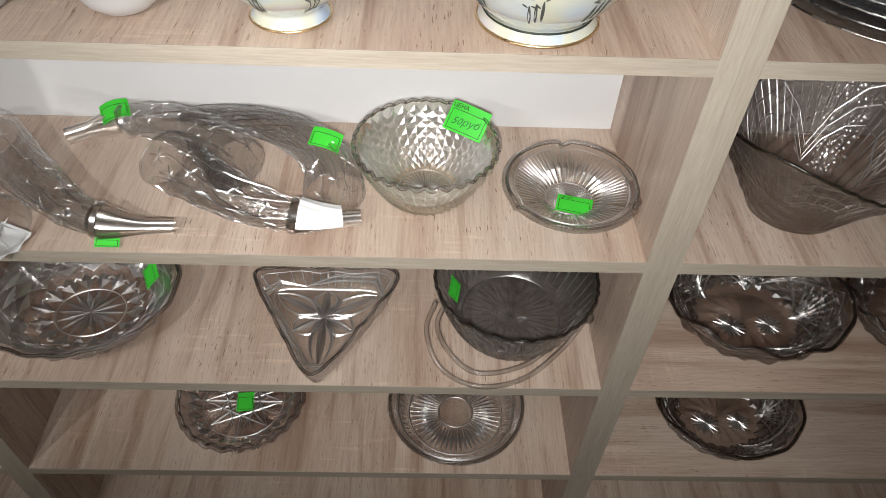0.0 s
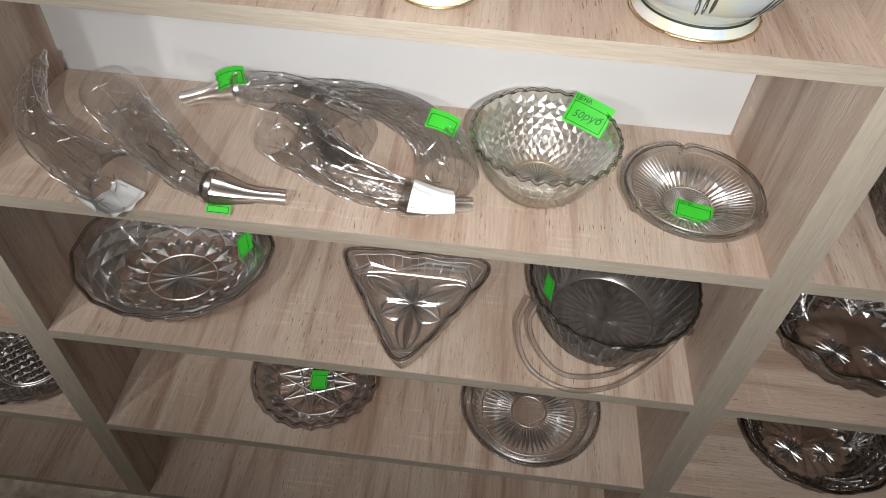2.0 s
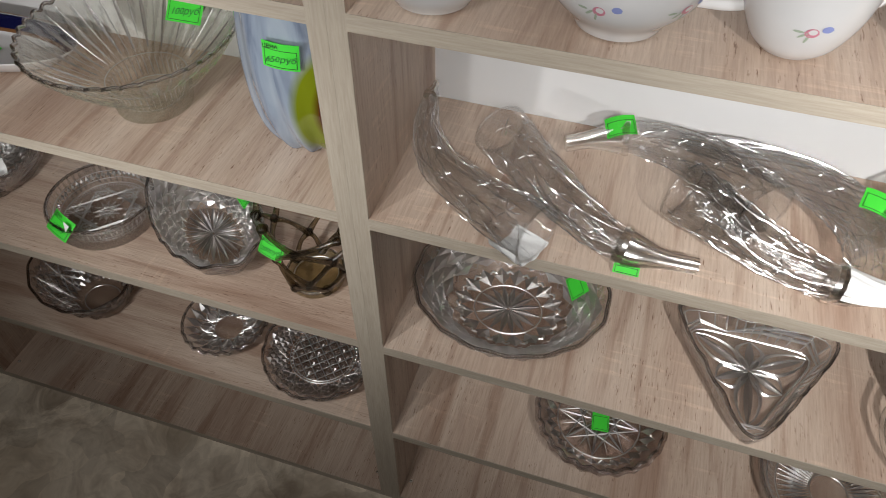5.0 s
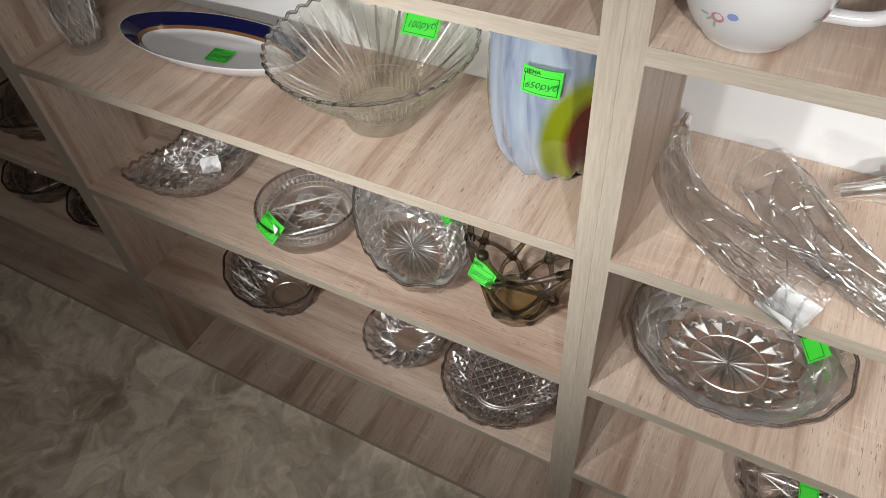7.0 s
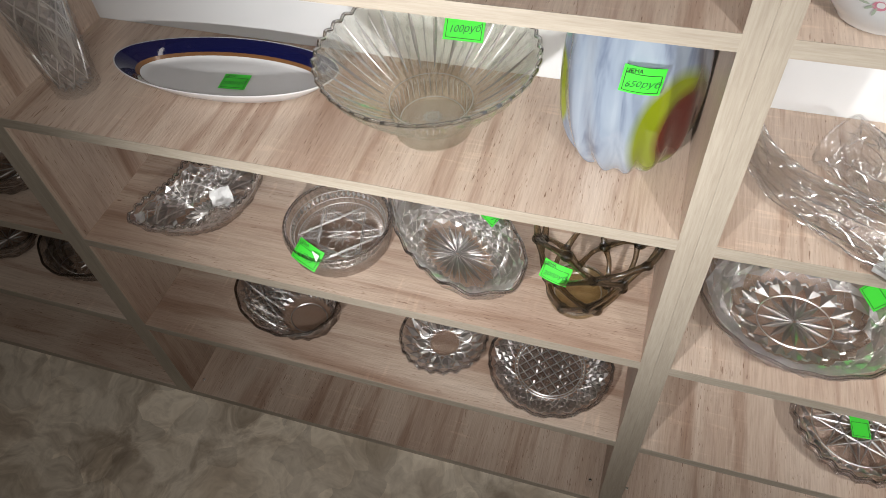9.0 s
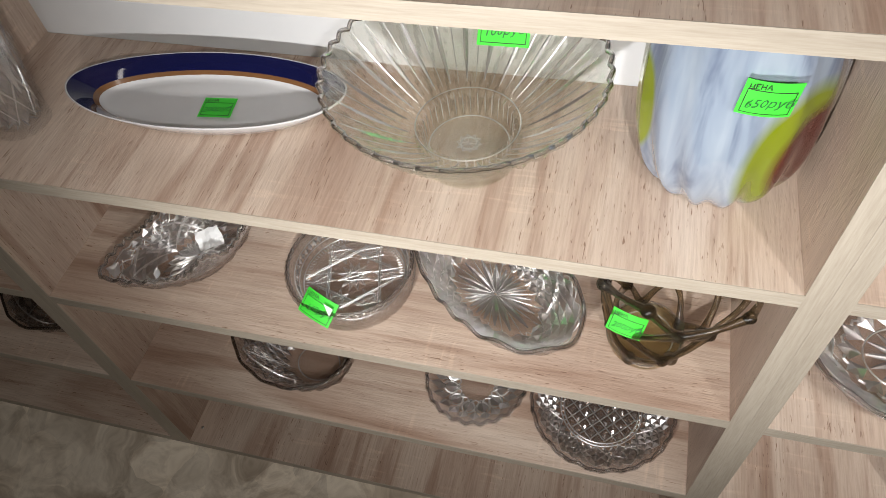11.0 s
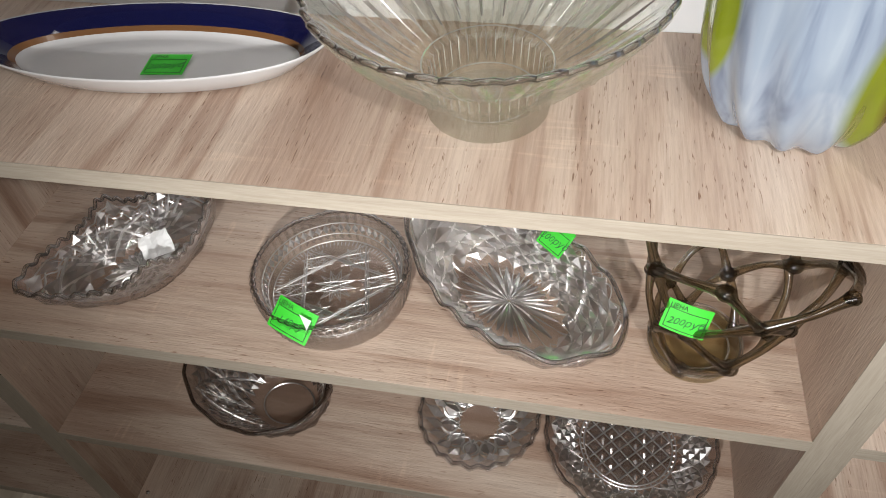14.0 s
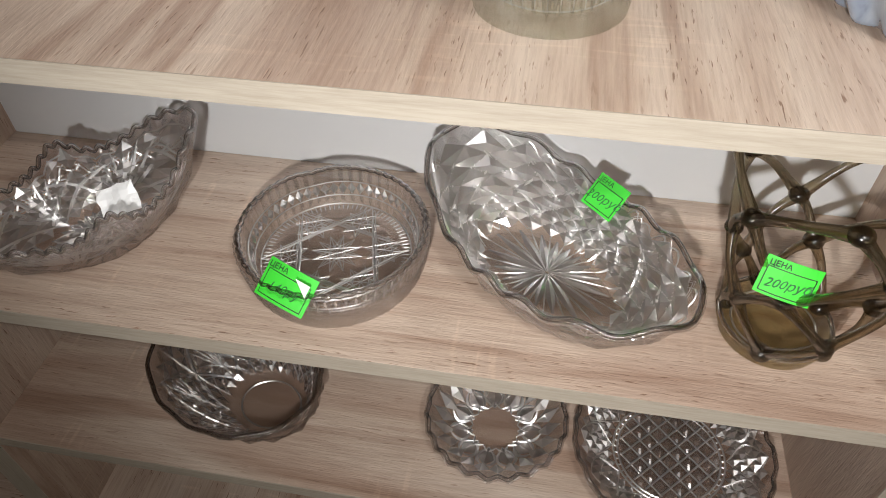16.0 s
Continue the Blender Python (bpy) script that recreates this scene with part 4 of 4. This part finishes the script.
sugar = star_box((-0.501, 0.101, Z2))
sugar_tag = price_tag(sugar, (-0.517, 0.027, Z2 + 0.046), (1, -0.30, -0.22), (-0.12, -0.60, 0.75), "140ру", 0.046, 0.032, -0.003)
fold = [(-0.0062, -0.0727, 0.0556), (0.0068, -0.0775, 0.0538), (0.0033, -0.0845, 0.0476)]
v_ = fold + [(x, y - 0.0003, z + 0.0005) for x, y, z in fold]
mesh_object("torn_corner", v_, [(0, 1, 2), (3, 5, 4), (0, 3, 4, 1), (1, 4, 5, 2), (2, 5, 3, 0)], PAPER, sugar_tag, "white torn corner of the tag", smooth=False)

oval_bowl = vessel("oval_crystal_bowl", (-0.317, 0.108, Z2), 0.134, 0.058, 0.070, CUT, "oval cut-crystal bowl with raised end and scalloped rim", "bowl",
                   a=0.75, b=1.25, w=0.007, n=192, m=36, plan=oval_plan(0.57, -40), cut=diamonds(14, 2, 0.005), wb=0.010,
                   rim=lambda t: 0.030 * max(0.0, math.cos(t - radians(140))) ** 3 + 0.010 * max(0.0, math.cos(t - radians(-40))) ** 4 + 0.0035 * math.cos(14 * t),
                   bold=rays(18, 0.04, 0.98), etch=lattice(16, 2, 1.02, 1.95) + rays(18, 0.98, 1.30, 0.17), hatch=rays(16, 1.25, 1.72) + rays(36, 0.30, 0.95) + lattice(16, 2, 1.10, 1.98) + fans(16, 1.5, 1.9, 0.25) + fans(16, 1.15, 1.5, 0.25) + scallops(32, 1.85, 1.98), fine=0.0010, studs=[(20, 5, 1.02, 1.96, 0.004)])
price_tag(oval_bowl, (-0.276, 0.154, Z2 + 0.062), (0.8, -0.45, -0.25), (-0.35, -0.60, 0.65), "200руб", 0.031, 0.030)


def net_basket(loc):
    """A smoky glass basket: a solid round base and a leaning wall of thick fused glass rods in open meshes."""
    ob = vessel("net_glass_basket", loc, 0.045, 0.013, 0.041, AMBER, "olive-smoke glass basket of open fused rods", "basket", a=1, b=1, w=0.005, n=64, m=4, sharp=40, etch=ring_cut(0.9))
    k, levels = 5, [(0.040, 0.012), (0.053, 0.048), (0.064, 0.092), (0.078, 0.136), (0.088, 0.170)]

    def spot(i, lev):
        r, z = levels[lev]
        t = 2 * math.pi * (i % k + 0.5 * (lev % 2)) / k + 0.45 + 0.12 * math.sin(2.3 * i + 1.7 * lev)
        return Vector((r * math.cos(t) + 0.11 * z, r * math.sin(t) + 0.04 * z, z + 0.007 * math.sin(3.1 * (i % k) + lev) * (lev > 0)))
    for lev in range(len(levels) - 1):
        for i in range(k):
            for j in ((i, i - 1) if lev % 2 == 0 else (i, i + 1)):
                a, b_ = spot(i, lev), spot(j, lev + 1)
                mid = (a + b_) / 2
                mid += Vector((mid.x - 0.11 * mid.z, mid.y, 0)).normalized() * 0.005 + Vector((0, 0, 0.004))
                v, f = rings_mesh(tube_rings(spline([a, mid, b_], 6), lambda u: 0.0033 + 0.0024 * abs(2 * u - 1) ** 2, 12), cap_first=True, cap_last=True)
                mesh_object("rod", v, f, OLIVE, ob)
    for lev in range(len(levels)):
        for i in range(k):
            bm = bmesh.new()
            bmesh.ops.create_uvsphere(bm, u_segments=14, v_segments=9, radius=0.0076 + 0.0012 * math.sin(5 * i + lev), matrix=Matrix.Translation(spot(i, lev)) @ Matrix.Diagonal((1.0, 1.0, 0.8, 1)))
            part("knot", bm, OLIVE, ob, "", True)
    return ob


net = net_basket((-0.135, 0.086, Z2))
price_tag(net, (-0.163, 0.034, Z2 + 0.108), (1, -0.12, -0.18), (-0.10, -0.85, 0.45), "200руб", 0.037, 0.027, -0.003)

# ---- glass on the first shelf ----
ash1 = vessel("crystal_ashtray", (0.315, 0.118, Z1), 0.106, 0.036, 0.080, TINTED, "heavy round cut-crystal ashtray with green tag", "ashtray",
              a=0.8, b=1.1, w=0.014, n=192, m=12, cut=ribs(24, 0.004), base_out=star(12, 0.008), wb=0.011, rim=lambda t: 0.003 * math.cos(24 * t), etch=rays(8, 0.1, 0.97) + chords([(2 * math.pi * i / 8, 2 * math.pi * (i + 3) / 8) for i in range(8)], 0.97) + ring_cut(1.0) + rays(28, 1.05, 1.9), hatch=rays(8, 0.2, 0.9, 0.39) + scallops(28, 1.1, 1.6), fine=0.0012, studs=[(28, 1, 1.04, 1.9, 0.004)])
price_tag(ash1, (0.318, 0.115, Z1 + 0.0145), (1, 0.1, 0), (0, -0.05, 1), "", 0.027, 0.034, heading=False)
vessel("ribbed_glass_dish", (0.667, 0.105, Z1), 0.112, 0.040, 0.086, CUT, "round glass dish with radiating ribs", "dish",
       a=0.8, b=1.1, w=0.008, n=240, m=12, cut=ribs(60, 0.001), etch=rays(52, 0.38, 0.97) + ring_cut(0.36) + ring_cut(0.99) + ring_cut(1.6), hatch=rays(60, 1.1, 1.5), fine=0.0011, studs=[(52, 1, 0.36, 0.99, 0.003)])
vessel("smoke_bowl", (1.110, 0.106, Z1), 0.122, 0.064, 0.062, SMOKE, "smoky cut-crystal bowl with star cuts", "bowl",
       a=0.7, b=1.35, w=0.007, n=168, cut=diamonds(10, 2, 0.007), base_out=star(16, 0.004), plan=oval_plan(0.9), etch=hobstar(3.7, 0.55, 0.42, 16, 8) + hobstar(5.9, 0.62, 0.34, 16, 8) + fans(5, 1.05, 1.85, 1.0, 9) + lattice(5, 1, 1.05, 1.95), hatch=lattice(20, 2, 1.3, 1.8) + scallops(10, 1.5, 1.95), fine=0.0011, studs=[(22, 5, 1.05, 1.95, 0.0025)])
vessel("oblique_crystal_bowl", (-0.606, 0.088, Z1), 0.100, 0.062, 0.042, SMOKE, "crystal bowl with slanting oval rim and star cuts", "bowl",
       a=0.75, b=1.1, w=0.006, n=168, m=28, cut=diamonds(12, 2, 0.006), plan=oval_plan(0.86, -15), shift=(-0.036, 0.014), rim=lambda t: 0.014 * math.cos(t - 2.4), etch=ring_cut(0.97) + lattice(7, 1, 1.1, 1.9) + rays(14, 1.1, 1.9),
       hatch=sum((fans(7, 1.25 + 0.02 * k, 1.75, 0.5, 7) for k in range(2)), []) + lattice(21, 2, 1.15, 1.5), fine=0.0011, studs=[(24, 5, 1.08, 1.95, 0.0025)])
vessel("small_crystal_bowl", (-0.350, 0.100, Z1), 0.078, 0.036, 0.048, CUT, "small crystal bowl with sunburst rim and plain floor", "bowl",
       a=0.8, b=1.0, w=0.008, n=176, m=14, cut=ribs(22, 0.005), cut_in=ribs(22, 0.003), rim=lambda t: 0.002 * math.cos(22 * t), etch=petal_cuts(11, 0.62, 1.32, 0.85) + rays(22, 1.25, 1.95) + petal_cuts(11, 0.62, 1.0, 0.9, math.pi / 11), fine=0.0013, studs=[(22, 1, 1.1, 1.95, 0.005), (11, 1, 0.62, 1.3, 0.004)])


def diamond_dish(loc):
    n, rb = 168, 0.062
    ob = vessel("diamond_cut_dish", loc, 0.105, 0.030, rb, TINTED, "round crystal dish with diamond-cut floor", "dish",
                a=0.85, b=1.1, w=0.007, n=n, m=12, cut=ribs(28, 0.004), base_out=star(28, 0.001, 0.9, 1.0), rim=lambda t: 0.003 * math.cos(14 * t), etch=ring_cut(0.98) + ring_cut(1.06) + petal_cuts(12, 1.08, 1.95, 0.9) + rays(12, 1.1, 1.9), hatch=rays(48, 0.98, 1.06) + lattice(12, 1, 1.1, 1.6), fine=0.0012, studs=[(36, 3, 1.08, 1.95, 0.003)])
    verts, faces = [], []
    k = 40
    for i in range(k + 1):
        for j in range(k + 1):
            x, y = (i / k - 0.5) * 0.106, (j / k - 0.5) * 0.106
            verts.append((x, y, 0.0064 + 0.0050 * min(tri_wave((x + y) / 0.020), tri_wave((x - y) / 0.020))))
    for i in range(k):
        for j in range(k):
            cx, cy = ((i + 0.5) / k - 0.5) * 0.106, ((j + 0.5) / k - 0.5) * 0.106
            if cx * cx + cy * cy < 0.052 ** 2:
                a = i * (k + 1) + j
                faces.append((a, a + k + 1, a + k + 2, a + 1))
    mesh_object("diamond_floor", verts, faces, FACET_DARK, ob, "raised diamond points on the floor", sharp=10)
    av, af = [], []
    for i in range(-5, 6):
        for sign in (1, -1):
            d, half = 0.01 * i * math.sqrt(2), 0.052
            if abs(d) < half:
                reach = math.sqrt(half * half - d * d)
                c = Vector((1, sign, 0)).normalized()
                o = Vector((-c.y, c.x, 0)) * d
                v, f = rings_mesh(tube_rings([o + c * (reach * k / 6) + Vector((0, 0, 0.0098)) for k in range(-6, 7)], 0.0012, 4))
                af += [tuple(q + len(av) for q in fc) for fc in f]
                av += v
    mesh_object("cut_lattice", av, af, FROST, ob, "crossing cuts")
    return ob


diamond_dish((-0.163, 0.100, Z1))
for x, r in ((-1.085, 0.108), (-1.300, 0.100)):
    vessel("dark_boat_bowl", (x, 0.108, Z1), r, 0.058, 0.05, SMOKE, "dark smoky boat-shaped crystal bowl", "bowl",
           a=0.7, b=1.3, w=0.006, n=128, plan=oval_plan(0.75, -12, 1.7), cut=diamonds(10, 2, 0.006), base_out=star(12, 0.003), group="dark crystal bowls", etch=rays(12, 0.05, 0.95) + lattice(8, 2, 1.05, 1.9), studs=[(12, 3, 1.05, 1.95, 0.003)])
vessel("dark_boat_bowl", (-1.110, 0.110, Z2), 0.102, 0.064, 0.05, SMOKE, "dark smoky round crystal bowl", "bowl",
       a=0.7, b=1.3, w=0.006, n=128, cut=diamonds(12, 2, 0.006), base_out=star(12, 0.003), group="dark crystal bowls", etch=rays(12, 0.05, 0.95) + lattice(8, 2, 1.05, 1.9), studs=[(12, 3, 1.05, 1.95, 0.003)])


# ---- china on the fourth shelf ----
def surface_patch(thing, name, mat, cx, profile, theta, z, wide, tall, lift=0.0009, turn=0.0):
    """A small brush stroke lying on a turned body: profile gives the radius at a height."""
    pts = []
    for k in range(10):
        a = 2 * math.pi * k / 10
        dx, dz = wide / 2 * math.cos(a), tall / 2 * math.sin(a)
        c, s = math.cos(turn), math.sin(turn)
        dx, dz = dx * c - dz * s, dx * s + dz * c
        r = profile(z + dz) + lift
        t = theta + dx / r
        pts.append((r * math.cos(t), r * math.sin(t), z + dz))
    mesh_object(name, pts, [tuple(range(10))], mat, thing, smooth=False)


def turned(name, loc, prof, mat, label, category, n=72, steps=4):
    pts = spline([(r, 0, z) for r, z in prof], steps)
    rings = [[(max(p.x, 0.0005) * math.cos(t), max(p.x, 0.0005) * math.sin(t), p.z) for t in (2 * math.pi * k / n for k in range(n))] for p in pts]
    v, f = rings_mesh(rings, cap_first=True, cap_last=True)
    ob = mesh_object(name, v, f, mat)
    ob.location = loc

    def radius(z):
        for p, q in zip(pts[steps:], pts[steps + 1:]):
            if p.z <= z <= q.z and q.z > p.z:
                return p.x + (q.x - p.x) * (z - p.z) / (q.z - p.z)
        return prof[2][0]
    return tagged(ob, label, category), radius


def side_handle(thing, mat, r0, z0, z1, out, theta=0.0, thick=0.006):
    d = Vector((math.cos(theta), math.sin(theta), 0))
    pts = [d * r0 + Vector((0, 0, z1)), d * (r0 + out * 0.8) + Vector((0, 0, z1 + 0.006)), d * (r0 + out) + Vector((0, 0, (z0 + z1) / 2)), d * (r0 + out * 0.6) + Vector((0, 0, z0 + 0.002)), d * (r0 * 0.96) + Vector((0, 0, z0))]
    v, f = rings_mesh(tube_rings(spline(pts, 7), thick, 10), cap_first=True, cap_last=True)
    mesh_object("handle", v, f, mat, thing, "curved handle")


def gilt_ring(thing, r, z, thick=0.0012, mat=None):
    path = [Vector((r * math.cos(t), r * math.sin(t), z)) for t in (2 * math.pi * k / 64 for k in range(65))]
    v, f = rings_mesh(tube_rings(path, thick, 6))
    mesh_object("gilt_line", v, f, mat or GOLD, thing, "worn gilt line")


def bamboo(thing, radius, count, z0, span, start=0.0):
    for i in range(count):
        th = start + 2 * math.pi * i / count
        for j in range(3):
            surface_patch(thing, "painted_stem", BRUSH, 0, radius, th + 0.07 * (j - 1), z0 + span * (0.42 + 0.1 * j), 0.0026, span * 0.8)
        for j in range(6):
            a = random.uniform(-1, 1)
            surface_patch(thing, "painted_leaf", BRUSH, 0, radius, th + random.uniform(-0.12, 0.12), z0 + span * random.uniform(0.75, 1.15), 0.0056, 0.0018, turn=a)


def roses(thing, radius, spots):
    for th, z in spots:
        surface_patch(thing, "painted_rose", PINK, 0, radius, th, z, 0.010, 0.0085)
        surface_patch(thing, "painted_petal", CHINA, 0, radius, th + 0.01, z + 0.001, 0.006, 0.005, 0.0011)
        surface_patch(thing, "painted_bud", BLUE, 0, radius, th + 0.20, z + 0.004, 0.008, 0.006)
        for j in range(3):
            surface_patch(thing, "painted_leaf", LEAF, 0, radius, th - 0.20 + 0.08 * j, z - 0.003 * j, 0.008, 0.0022, turn=0.7 * j)


pot, rad_pot = turned("lustre_teapot", (0.703, 0.056, Z4), [(0.030, 0.004), (0.047, 0.001), (0.052, 0.004), (0.047, 0.012), (0.052, 0.020), (0.068, 0.038), (0.082, 0.068), (0.086, 0.105), (0.072, 0.132), (0.045, 0.142), (0.02, 0.150)],
                      LUSTRE, "pearl lustre teapot painted with black bamboo", "teapot")
side_handle(pot, LUSTRE, 0.078, 0.050, 0.115, 0.045, 0.35)
gilt_ring(pot, 0.0522, 0.004, 0.0014)
gilt_ring(pot, 0.0475, 0.013, 0.0010, INK)
bamboo(pot, rad_pot, 9, 0.026, 0.030, -1.75)
sug, rad_sug = turned("lustre_sugar_bowl", (0.494, 0.050, Z4), [(0.018, 0.003), (0.030, 0.001), (0.034, 0.004), (0.029, 0.012), (0.034, 0.019), (0.050, 0.034), (0.060, 0.060), (0.056, 0.090), (0.044, 0.102), (0.02, 0.108)],
                      LUSTRE, "pearl lustre sugar bowl painted with black bamboo", "sugar bowl")
gilt_ring(sug, 0.0342, 0.004, 0.0012)
side_handle(sug, LUSTRE, 0.055, 0.036, 0.078, 0.036, 0.15, 0.0045)
bamboo(sug, rad_sug, 7, 0.018, 0.026, -1.9)
cup, rad_cup = turned("china_cup", (0.350, 0.064, Z4), [(0.014, 0.003), (0.023, 0.001), (0.027, 0.003), (0.036, 0.014), (0.046, 0.040), (0.052, 0.085), (0.0505, 0.086), (0.043, 0.045), (0.02, 0.008)],
                      CHINA, "white china cup with small rose sprigs", "cup")
side_handle(cup, CHINA, 0.043, 0.030, 0.070, 0.026, 0.4, 0.004)
roses(cup, rad_cup, [(-1.5 + 2.1 * i, 0.036) for i in range(3)])
rpot, rad_rpot = turned("rose_teapot", (0.217, 0.058, Z4), [(0.022, 0.003), (0.034, 0.001), (0.037, 0.004), (0.042, 0.012), (0.060, 0.032), (0.068, 0.060), (0.064, 0.090), (0.046, 0.110), (0.02, 0.116)],
                        CHINA, "white china teapot painted with rose sprigs", "teapot")
side_handle(rpot, CHINA, 0.054, 0.024, 0.082, 0.066, 0.10, 0.0055)
roses(rpot, rad_rpot, [(-1.75 + 1.05 * i, 0.040) for i in range(6)])
rcup, rad_rcup = turned("rose_cream_jug", (0.062, 0.048, Z4), [(0.022, 0.003), (0.032, 0.001), (0.036, 0.005), (0.048, 0.022), (0.055, 0.048), (0.052, 0.080), (0.046, 0.098), (0.0445, 0.098), (0.049, 0.06), (0.03, 0.012)],
                        CHINA, "white china jug painted with rose sprigs", "jug")
side_handle(rcup, CHINA, 0.046, 0.020, 0.074, 0.062, 0.12, 0.0055)
roses(rcup, rad_rcup, [(-1.9 + 1.5 * i, 0.034) for i in range(4)])
plate_prof = [(0.03, 0.002), (0.070, 0.0005), (0.085, 0.004), (0.118, 0.015), (0.132, 0.0185), (0.1325, 0.0205), (0.118, 0.018), (0.085, 0.0075), (0.03, 0.0055)]
for i in range(4):
    pl_ob, _ = turned("glass_plate", (1.040, 0.112, Z4 + 0.0095 * i), plate_prof, GREY if i % 2 else CLEAR, "clear glass plate in a stack of four", "plate")
    tagged(pl_ob, group="stacked glass plates")
    gilt_ring(pl_ob, 0.1325, 0.0198, 0.0009, STEEL)
